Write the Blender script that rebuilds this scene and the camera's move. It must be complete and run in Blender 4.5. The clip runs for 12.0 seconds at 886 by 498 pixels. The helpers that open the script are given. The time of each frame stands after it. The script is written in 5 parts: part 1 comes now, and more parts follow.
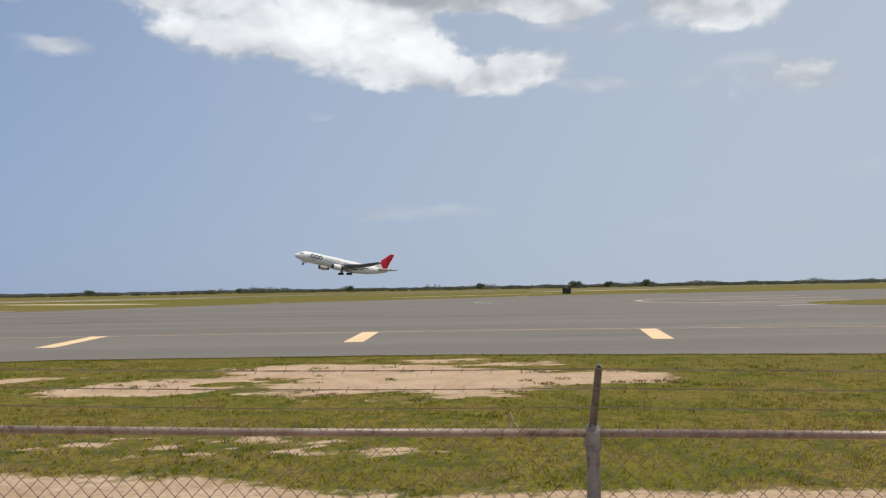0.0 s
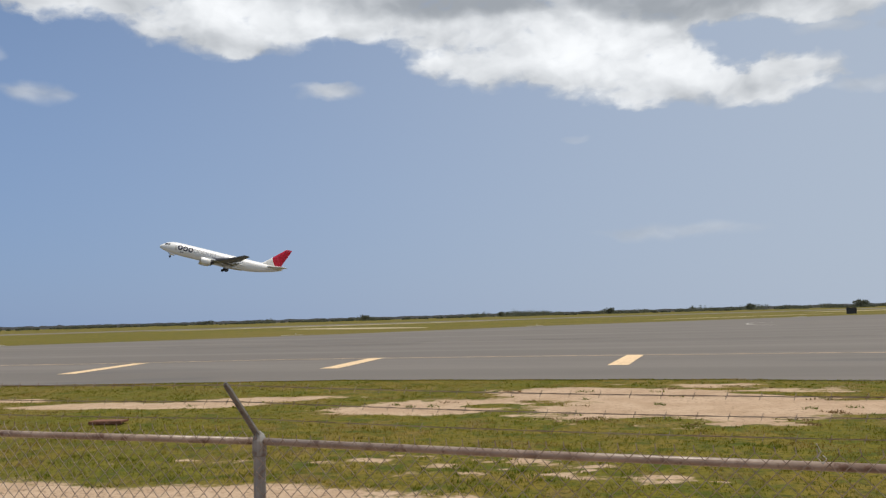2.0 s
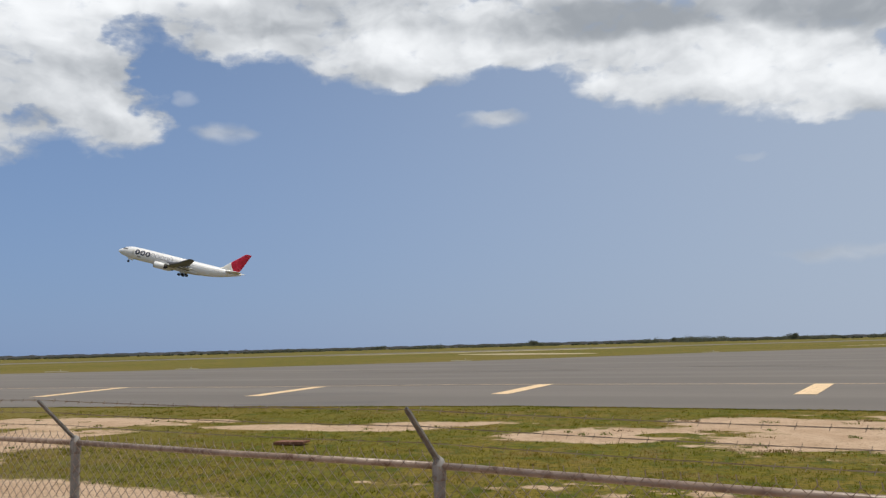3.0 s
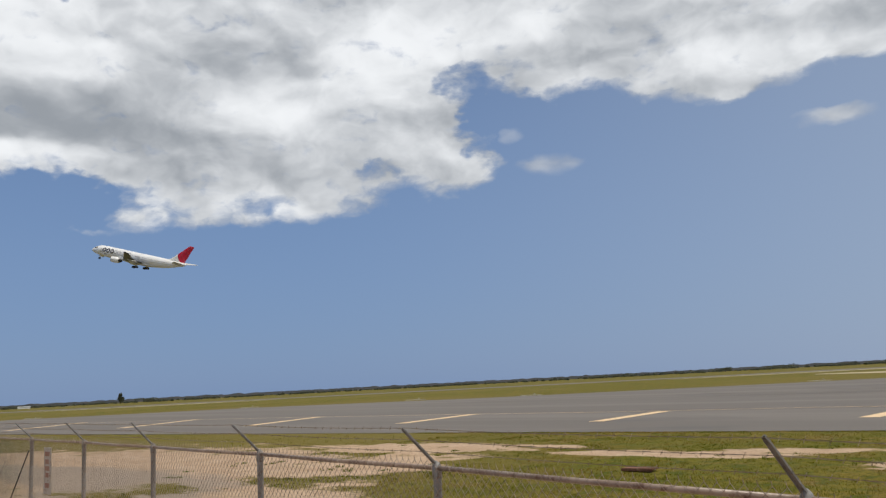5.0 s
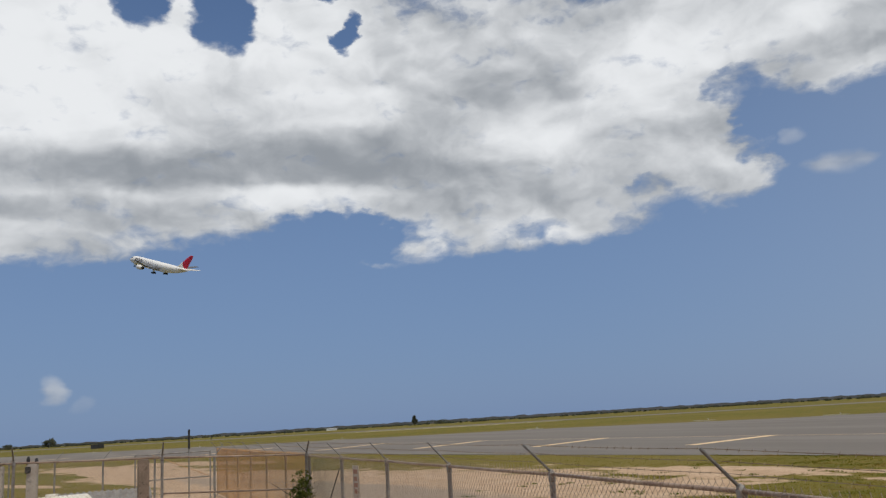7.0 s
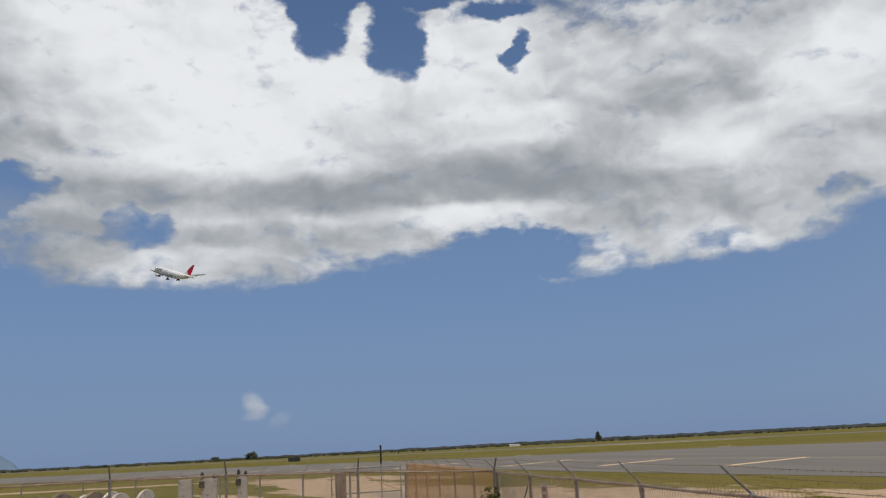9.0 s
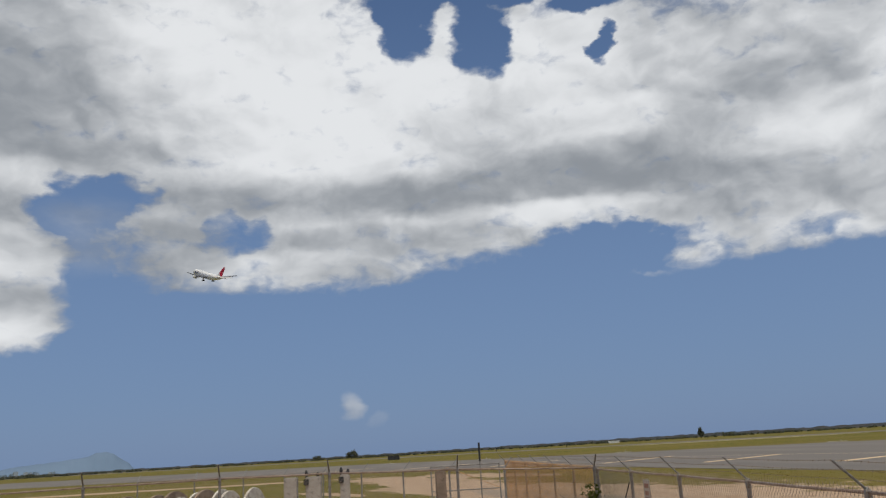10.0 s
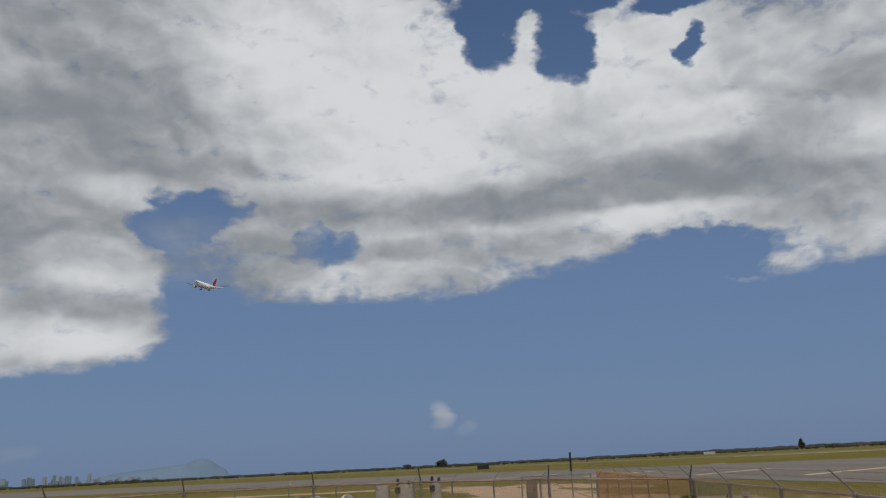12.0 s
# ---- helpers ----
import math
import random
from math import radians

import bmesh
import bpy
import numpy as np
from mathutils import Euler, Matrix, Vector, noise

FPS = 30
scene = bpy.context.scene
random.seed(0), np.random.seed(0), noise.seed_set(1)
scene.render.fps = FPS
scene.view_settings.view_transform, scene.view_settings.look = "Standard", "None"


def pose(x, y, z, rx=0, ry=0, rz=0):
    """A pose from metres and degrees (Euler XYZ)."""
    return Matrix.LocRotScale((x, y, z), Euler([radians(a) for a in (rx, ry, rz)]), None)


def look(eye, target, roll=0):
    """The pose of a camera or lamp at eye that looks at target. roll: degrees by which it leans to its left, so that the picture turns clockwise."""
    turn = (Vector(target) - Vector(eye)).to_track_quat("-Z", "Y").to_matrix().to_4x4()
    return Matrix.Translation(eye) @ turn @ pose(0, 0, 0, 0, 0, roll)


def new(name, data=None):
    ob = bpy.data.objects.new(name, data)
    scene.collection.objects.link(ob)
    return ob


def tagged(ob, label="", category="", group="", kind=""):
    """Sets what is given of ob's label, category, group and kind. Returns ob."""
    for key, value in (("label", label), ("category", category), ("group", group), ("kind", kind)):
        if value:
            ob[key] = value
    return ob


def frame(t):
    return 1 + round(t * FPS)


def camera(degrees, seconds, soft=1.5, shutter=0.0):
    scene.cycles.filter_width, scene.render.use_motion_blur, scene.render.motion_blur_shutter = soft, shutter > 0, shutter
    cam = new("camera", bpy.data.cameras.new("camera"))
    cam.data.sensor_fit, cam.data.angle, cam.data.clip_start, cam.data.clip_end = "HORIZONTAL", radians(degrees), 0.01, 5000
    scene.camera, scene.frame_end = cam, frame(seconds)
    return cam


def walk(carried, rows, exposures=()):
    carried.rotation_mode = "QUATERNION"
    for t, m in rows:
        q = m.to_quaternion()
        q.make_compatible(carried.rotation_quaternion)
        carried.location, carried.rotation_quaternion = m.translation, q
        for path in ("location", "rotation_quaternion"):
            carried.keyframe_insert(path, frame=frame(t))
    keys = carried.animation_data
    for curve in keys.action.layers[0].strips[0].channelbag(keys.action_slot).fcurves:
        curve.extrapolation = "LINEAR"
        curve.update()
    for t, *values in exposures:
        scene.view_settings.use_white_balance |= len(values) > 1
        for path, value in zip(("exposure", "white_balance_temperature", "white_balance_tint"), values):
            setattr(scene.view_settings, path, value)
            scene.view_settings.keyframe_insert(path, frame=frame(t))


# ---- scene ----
cam = camera(54.18, 12.0, soft=1.3)
# seconds, x, y, z, yaw, pitch, roll of the hand-held camera, which stands on a raised spot behind the fence
STAND = [
    (0, -0.000, -0.000, 2.400, 0.00, 2.58, -1.00), (0.5, -0.018, 0.017, 2.401, 2.99, 3.12, -1.22),
    (1, -0.042, 0.049, 2.398, 7.20, 3.20, -1.36), (1.5, -0.073, 0.043, 2.401, 11.93, 3.84, -1.64),
    (2, -0.100, 0.031, 2.399, 16.98, 4.45, -1.60), (2.5, -0.126, 0.021, 2.404, 22.48, 5.80, -0.89),
    (3, -0.139, 0.017, 2.403, 28.00, 6.42, -1.49), (5, -0.172, 0.040, 2.416, 49.74, 8.87, -3.00),
    (5.5, -0.224, 0.051, 2.413, 55.12, 9.60, -3.39), (6, -0.218, 0.037, 2.417, 59.78, 9.82, -3.36),
    (6.5, -0.234, 0.033, 2.410, 63.24, 11.19, -3.76), (7, -0.253, 0.032, 2.403, 67.84, 11.24, -3.45),
    (9, -0.157, -0.079, 2.435, 79.63, 12.90, -3.02), (9.5, -0.135, -0.094, 2.432, 83.61, 13.06, -3.47),
    (10, -0.117, -0.099, 2.425, 85.83, 13.10, -3.45), (10.5, -0.123, -0.092, 2.430, 87.69, 13.64, -3.58),
    (11, -0.121, -0.106, 2.422, 88.80, 14.29, -3.80), (11.5, -0.128, -0.110, 2.420, 90.65, 14.14, -3.44),
    (12, -0.131, -0.123, 2.421, 91.66, 14.00, -2.93),
]
walk(cam, [(t, pose(x, y, z, 90 + pitch, 0, yaw) @ pose(0, 0, 0, 0, 0, roll)) for t, x, y, z, yaw, pitch, roll in STAND],
     exposures=[(0, 0.1), (2.5, 0.04), (5.5, -0.12), (7, -0.22), (9.5, -0.26), (12, -0.56)])

# ---- light: a high midday sun and a blue sky with cumulus ----
SUN_AZ, SUN_EL = -80.0, 73.0
sun_data = bpy.data.lights.new("sun", "SUN")
sun_data.energy, sun_data.angle, sun_data.color = 3.1, radians(0.53), (1.0, 0.92, 0.79)
sun = new("sun", sun_data)
sun_dir = Vector((-math.sin(radians(SUN_AZ)) * math.cos(radians(SUN_EL)), math.cos(radians(SUN_AZ)) * math.cos(radians(SUN_EL)), math.sin(radians(SUN_EL))))
sun.matrix_world = look(sun_dir * 300, (0, 0, 0))

# clouds: bearing, height above the horizon, half width, half height (degrees), thickness
WEST_PUFFS = [(115.5, 27, 13.8, 7.5, 1), (102.4, 25.6, 13.7, 8.6, 1), (90.7, 20.7, 13.2, 6.3, 1), (93.3, 14.9, 8.9, 3.2, 1), (103.2, 13.1, 4.8, 2.1, 0.55), (99.1, 12.1, 5, 1.2, 0.66),
         (111.7, 21.2, 9.2, 3.4, 1), (116.9, 16, 5.8, 4.5, 1), (117.3, 11.6, 5.3, 3.7, 1), (114.3, 12.7, 2.7, 2.2, 0.9), (113.3, 9.4, 2.8, 1.7, 0.9), (117.1, 7.9, 4.1, 1.3, 0.9),
         (111.1, 17.9, 2.4, 1.3, 0.66), (85.1, 25.8, 2.1, 2.1, 1), (78.2, 23.5, 5.3, 5.2, 1), (78.5, 17.4, 7.8, 3, 1), (83.4, 13.5, 4.6, 0.9, 0.5)]
MIDDLE_PUFFS = [(70.6, 20.3, 13.9, 7.1, 1), (58.9, 19.5, 11.9, 5.6, 1), (51.1, 18.8, 6.7, 3.7, 1), (49.3, 15.5, 3.5, 1.7, 0.8), (46.4, 16.6, 1.8, 1, 0.52), (61.2, 14.9, 7.3, 1.7, 0.95),
         (42.2, 22, 5.6, 2.6, 1), (49.1, 23, 8.9, 3.4, 1), (63.3, 12.3, 7.3, 1.1, 0.44), (69.5, 11.2, 4.2, 0.7, 0.38), (58.8, 12.4, 3.4, 1, 0.52), (40.1, 22.4, 6.1, 2.6, 1),
         (34.9, 20.9, 6, 2.4, 1), (30.6, 19.2, 4.3, 1.8, 0.95), (27.5, 20.3, 4.8, 1.7, 1), (30.4, 17.3, 1.1, 0.4, 0.6)]
EAST_PUFFS = [(48.3, 17.6, 3.3, 4.1, 0.9), (50, 14.7, 4.2, 1.3, 0.85), (40.4, 21.5, 10, 1.7, 1), (30.8, 19.9, 5.2, 2.4, 1), (21.6, 20.4, 8, 2.1, 1), (10.3, 18.1, 6.7, 2.4, 1),
         (3.6, 16.1, 5.4, 2.1, 1), (3, 13.8, 1.7, 0.7, 0.65), (-3.2, 14.1, 4.2, 1, 0.85), (1.4, 19.2, 9.1, 1.7, 1), (-5.3, 18.5, 4.3, 1.5, 1), (8.1, 18.4, 8.3, 2.8, 1),
         (2.2, 16.4, 5.4, 2.4, 1), (-3.5, 14.7, 3.7, 1.5, 0.9), (-4.7, 18.5, 6.7, 0.9, 1), (-17.4, 17.1, 3.9, 1.3, 0.85), (-20.3, 17.1, 2, 1.3, 0.8), (-23.2, 12.6, 2.1, 1, 0.75),
         (15.4, 17.6, 2.3, 1.1, 0.8)]
WISPS = [(92.4, 3.1, 0.7, 0.7, 0.6), (90.6, 2.3, 0.7, 0.4, 0.22), (118.2, 1.7, 1.1, 0.4, 0.15), (108.7, 14.3, 3.9, 2.2, 0.45), (42, 13.8, 1.6, 0.7, 0.45), (44.8, 16, 0.8, 0.4, 0.3),
         (24, 14.8, 1.4, 0.4, 0.6), (41.8, 13.8, 1.6, 0.5, 0.4), (1.5, 5, 4.5, 0.4, 0.22), (8, 11.5, 0.8, 0.3, 0.12)]
EAST_WISPS = [(-7.8, 16.8, 1.9, 0.4, 0.6), (-10.5, 13.2, 2.7, 0.4, 0.55), (-20, 13.1, 2.7, 1.1, 0.5), (-16.6, 12.8, 1.3, 0.3, 0.4), (-18.9, 11.6, 0.5, 0.3, 0.4), (-11.7, 16.5, 1.4, 0.4, 0.5),
         (24.1, 14.7, 1.9, 0.5, 0.5), (1.6, 5, 4.5, 0.6, 0.28), (-14.2, 3.7, 3.9, 0.4, 0.13), (-22, 3.6, 2.2, 0.3, 0.15), (8, 11.5, 0.8, 0.3, 0.16), (-26.4, 6.6, 1.4, 0.5, 0.12),
         (25.4, 15.1, 1.2, 0.2, 0.2)]
GAPS = [(87.3, 27.9, 1.6, 1.9, 1.1), (82.2, 26.4, 1.7, 1.9, 1.1), (84.3, 29.6, 5.1, 0.8, 1.1), (73.9, 25.5, 0.6, 0.9, 0.85), (108.2, 16.6, 2.3, 1.1, 0.75), (99.7, 14.3, 1.6, 1, 0.5),
         (110.1, 15.7, 1.6, 0.9, 0.6), (74.9, 28.3, 1.7, 0.6, 0.6), (47.5, 20, 1.6, 1.2, 0.6), (46.5, 18.2, 1.2, 0.7, 0.5), (54.5, 14.2, 1.5, 0.4, 0.3),
         (75, 12.3, 3.8, 1.2, 0.85), (61.1, 12.3, 1.9, 0.4, 0.2), (-3.3, 16.4, 2.7, 1.1, 0.8), (45.4, 17, 2, 1.9, 0.9)]
TOPS = [(94.5, 23.4, 10.6, 4.7, 1), (85.5, 25.1, 3.3, 2.2, 0.7), (78, 24.9, 4.5, 3, 0.7), (114.8, 13, 3.1, 1.3, 0.7), (116.2, 8.5, 4.2, 1, 0.6), (78.4, 15.1, 5, 0.7, 0.6),
         (96.4, 15.3, 2.7, 0.7, 0.45), (101.6, 28.1, 6.3, 3, 0.4), (111.6, 17.7, 2.7, 0.9, 0.4), (99.9, 11.9, 5.3, 0.8, 0.3), (61, 17.4, 2.9, 1.2, 0.6), (52.9, 22.3, 4.8, 2.1, 0.45),
         (47.3, 22.7, 6.1, 1.5, 0.45), (72.5, 20.8, 3.2, 1.1, 0.4), (58.5, 18.9, 5.9, 1.1, 0.3), (63.3, 12.3, 6.1, 0.8, 0.25), (29.3, 19.2, 5.1, 1.1, 0.4), (9.6, 17.2, 5.9, 1.3, 0.45),
         (3.3, 15.4, 4.6, 1.1, 0.4)]
BASES = [(111, 15.5, 4.5, 2.6, 0.45), (104, 12.8, 3.6, 2, 0.45), (93.2, 16.7, 12.9, 1.3, 0.85), (111.7, 21.4, 10, 2.6, 0.65), (117.8, 15.3, 5, 2.6, 0.75), (114.7, 10.8, 3.4, 0.7, 0.45), (89.5, 13.9, 5.8, 0.7, 0.5), (104.7, 13.4, 3.8, 1.7, 0.45),
         (118.5, 25.6, 8.3, 4.1, 0.35), (77, 17.6, 7.4, 1.4, 0.6), (64.7, 14.4, 5.4, 1, 0.5), (70, 17, 7.8, 1.4, 0.4), (56, 25.2, 2.9, 1.5, 0.4), (62.5, 22.4, 5.2, 1.7, 0.3),
         (52, 13.9, 3.1, 0.7, 0.35), (17, 20.6, 7.6, 1, 0.75), (-0.9, 19.4, 4.4, 1.2, 0.95), (5.5, 20.4, 8.8, 0.7, 0.6), (42.1, 21, 6, 0.7, 0.3)]


class Nodes:
    """Short hand for a node tree."""

    def __init__(self, tree):
        self.tree = tree
        tree.nodes.clear()

    def put(self, value, socket):
        if isinstance(value, bpy.types.NodeSocket):
            self.tree.links.new(value, socket)
        elif value is not None:
            socket.default_value = value

    def node(self, kind):
        return self.tree.nodes.new(kind)

    def math(self, op, a, b=None, c=None, clamp=False):
        n = self.node("ShaderNodeMath")
        n.operation, n.use_clamp = op, clamp
        for value, socket in zip((a, b, c), n.inputs):
            self.put(value, socket)
        return n.outputs[0]

    def vec(self, op, a, b=None, out=0):
        n = self.node("ShaderNodeVectorMath")
        n.operation = op
        self.put(a, n.inputs[0])
        self.put(b, n.inputs[1])
        return n.outputs[out]

    def noise(self, vector, scale, detail=4.0, rough=0.55, warp=0.0, out=0):
        n = self.node("ShaderNodeTexNoise")
        self.put(vector, n.inputs["Vector"])
        n.inputs["Scale"].default_value, n.inputs["Detail"].default_value = scale, detail
        n.inputs["Roughness"].default_value, n.inputs["Distortion"].default_value = rough, warp
        return n.outputs[out]

    def ramp(self, value, low, high, to_low=0.0, to_high=1.0):
        n = self.node("ShaderNodeMapRange")
        n.interpolation_type = "SMOOTHSTEP"
        for v, socket in zip((value, low, high, to_low, to_high), n.inputs):
            self.put(v, socket)
        return n.outputs[0]

    def mix(self, factor, a, b, blend="MIX"):
        n = self.node("ShaderNodeMix")
        n.data_type, n.blend_type = "RGBA", blend
        self.put(factor, n.inputs[0])
        self.put((*a, 1) if isinstance(a, tuple) else a, n.inputs[6])
        self.put((*b, 1) if isinstance(b, tuple) else b, n.inputs[7])
        return n.outputs[2]


def make_sky():
    world = bpy.data.worlds.new("sky")
    scene.world = world
    world.use_nodes = True
    w = Nodes(world.node_tree)
    sky = w.node("ShaderNodeTexSky")
    sky.sky_type, sky.sun_disc = "NISHITA", False
    sky.sun_elevation, sky.sun_rotation = radians(SUN_EL), radians(-SUN_AZ)
    sky.air_density, sky.dust_density, sky.ozone_density = 1.0, 0.5, 1.5
    clear = w.mix(1.0, sky.outputs[0], SKY_TINT, "MULTIPLY")
    way = w.node("ShaderNodeTexCoord").outputs["Generated"]
    parts = w.node("ShaderNodeSeparateXYZ")
    w.put(way, parts.inputs[0])
    x, y, z = parts.outputs
    bearing = w.math("MULTIPLY", w.math("ARCTAN2", w.math("MULTIPLY", x, -1.0), y), 180 / math.pi)
    height = w.math("MULTIPLY", w.math("ARCSINE", z), 180 / math.pi)
    flat = w.node("ShaderNodeCombineXYZ")
    w.put(bearing, flat.inputs[0])
    w.put(w.math("MULTIPLY", height, 1.5), flat.inputs[1])
    # ragged edges: shift the look-up by noise at two sizes
    broad = w.vec("SUBTRACT", w.noise(flat.outputs[0], 0.16, 3, 0.5, out=1), (0.5, 0.5, 0.5))
    fine = w.vec("SUBTRACT", w.noise(flat.outputs[0], 0.55, 4, 0.5, out=1), (0.5, 0.5, 0.5))
    shifted = w.vec("ADD", w.vec("ADD", flat.outputs[0], w.vec("MULTIPLY", broad, (3.0, 2.4, 0))), w.vec("MULTIPLY", fine, (1.5, 1.3, 0)))
    wisp = w.noise(w.vec("ADD", w.vec("MULTIPLY", flat.outputs[0], (0.75, 1.1, 1)), w.vec("MULTIPLY", fine, (0.6, 0.5, 0))), 0.40, 5, 0.5)

    def field(blobs, where, outer=2.9, inner=0.0):
        """Soft union of the blobs at a point of the sky; each fades from its middle over its rim."""
        clear_of = None
        for b, h, rb, rh, weight in blobs:
            d = w.vec("MULTIPLY", w.vec("SUBTRACT", where, (b, h * 1.5, 0)), (1 / rb, 1 / (1.5 * rh), 0))
            left = w.ramp(w.vec("DOT_PRODUCT", d, d, out=1), outer, inner, 1.0, 1.0 - min(1.0, weight))
            clear_of = left if clear_of is None else w.math("MULTIPLY", clear_of, left)
        return w.math("SUBTRACT", 1.0, clear_of)

    body = field(WEST_PUFFS + MIDDLE_PUFFS + EAST_PUFFS, shifted)
    body = w.math("SUBTRACT", body, w.math("MULTIPLY", field(GAPS, w.vec("ADD", shifted, w.vec("MULTIPLY", fine, (1.6, 2.2, 0)))), 1.0))
    shred = w.noise(w.vec("ADD", flat.outputs[0], w.vec("MULTIPLY", fine, (2.5, 2.0, 0))), 0.9, 5, 0.5)
    eaten = w.math("ADD", w.math("MULTIPLY", body, 1.55), w.math("ADD", w.math("MULTIPLY", w.math("SUBTRACT", wisp, 0.5), 1.7), w.math("MULTIPLY", w.math("SUBTRACT", shred, 0.5), 0.9)))
    thick = w.ramp(eaten, 0.50, 1.50)
    veil = w.math("MULTIPLY", field(WISPS + EAST_WISPS, shifted, 1.7, 0.0), w.ramp(wisp, 0.25, 0.7, 0.35, 1.0))
    thick = w.math("MAXIMUM", thick, veil)
    # the deck goes on overhead and behind
    thick = w.math("MAXIMUM", thick, w.math("MULTIPLY", w.ramp(height, 32.0, 42.0), w.ramp(wisp, 0.42, 0.62)))
    cover = w.math("MULTIPLY", w.math("MINIMUM", w.math("MAXIMUM", thick, 0.0), 0.97), w.ramp(height, 0.5, 2.0))
    # billows: sunlit tops, grey hollows and bases
    soft = w.vec("ADD", flat.outputs[0], w.vec("MULTIPLY", broad, (4, 3, 0)))
    sunward = (-0.55, 1.25, 0)
    puff = w.vec("ADD", soft, w.vec("MULTIPLY", fine, (0.5, 0.5, 0)))
    relief = w.math("SUBTRACT", w.noise(puff, 0.22, 4, 0.5), w.noise(w.vec("ADD", puff, sunward), 0.22, 4, 0.5))
    billow = w.math("SUBTRACT", w.noise(soft, 0.10, 4, 0.5), 0.5)
    shade = w.math("SUBTRACT", w.math("MULTIPLY", field(BASES, puff, 2.6, 0.0), 0.95), w.math("MULTIPLY", field(TOPS, puff, 2.6, 0.0), 1.05))
    shade = w.math("ADD", shade, w.math("ADD", w.math("MULTIPLY", billow, 1.3), w.math("MULTIPLY", relief, -2.0)))
    # thin rims let the light through
    shade = w.math("ADD", shade, w.ramp(thick, 1.0, 0.25, 0.0, 0.25))
    lit = w.mix(w.ramp(shade, -1.1, 1.1), CLOUD_BRIGHT, CLOUD_GREY)
    glow = w.math("MULTIPLY", w.ramp(bearing, 66.0, -30.0), 0.82)
    haze = w.ramp(height, 38.0, -4.0, 0.0, HAZE)
    clear = w.mix(haze, w.mix(1.0, clear, (SKY_STRENGTH,) * 3, "MULTIPLY"), HAZE_BLUE)
    clear = w.mix(glow, clear, HAZE_PALE)
    colour = w.mix(cover, clear, lit)
    back = w.node("ShaderNodeBackground")
    w.put(colour, back.inputs[0])
    out = w.node("ShaderNodeOutputWorld")
    w.put(back.outputs[0], out.inputs[0])


SKY_STRENGTH, SKY_TINT = 0.085, (0.84, 0.95, 1.10)
HAZE, HAZE_BLUE = 0.88, (0.188, 0.29, 0.51)
HAZE_PALE = (0.475, 0.53, 0.60)
CLOUD_BRIGHT, CLOUD_GREY = (0.97, 0.99, 1.01), (0.335, 0.362, 0.395)
make_sky()


# ---- materials ----
def material(name, colour, rough=0.8, metal=0.0, second=None, scale=3.0, spots=None, bump=0.3, bump_scale=40.0, spec=0.4):
    """A surface with broad variation (second), spots of wear or dirt (spots) and fine relief, at real-world size."""
    mat = bpy.data.materials.new(name)
    mat.use_nodes = True
    m = Nodes(mat.node_tree)
    place = m.node("ShaderNodeTexCoord").outputs["Object"]
    colour_out = colour
    second = second or tuple(c * 0.78 for c in colour)
    colour_out = m.mix(m.ramp(m.noise(place, scale, 5, 0.6), 0.35, 0.65), colour, second)
    if spots:
        colour_out = m.mix(m.ramp(m.noise(place, scale * 3.7, 6, 0.65), 0.54, 0.66), colour_out, spots)
    bsdf = m.node("ShaderNodeBsdfPrincipled")
    m.put(colour_out, bsdf.inputs["Base Color"])
    m.put(m.ramp(m.noise(place, scale * 2, 4), 0.3, 0.7, rough * 0.85, min(1.0, rough * 1.12)), bsdf.inputs["Roughness"])
    bsdf.inputs["Metallic"].default_value = metal
    bsdf.inputs["Specular IOR Level"].default_value = spec
    if bump:
        b = m.node("ShaderNodeBump")
        b.inputs["Strength"].default_value, b.inputs["Distance"].default_value = bump, 0.01
        m.put(m.noise(place, bump_scale, 5), b.inputs["Height"])
        m.put(b.outputs[0], bsdf.inputs["Normal"])
    out = m.node("ShaderNodeOutputMaterial")
    m.put(bsdf.outputs[0], out.inputs[0])
    return mat


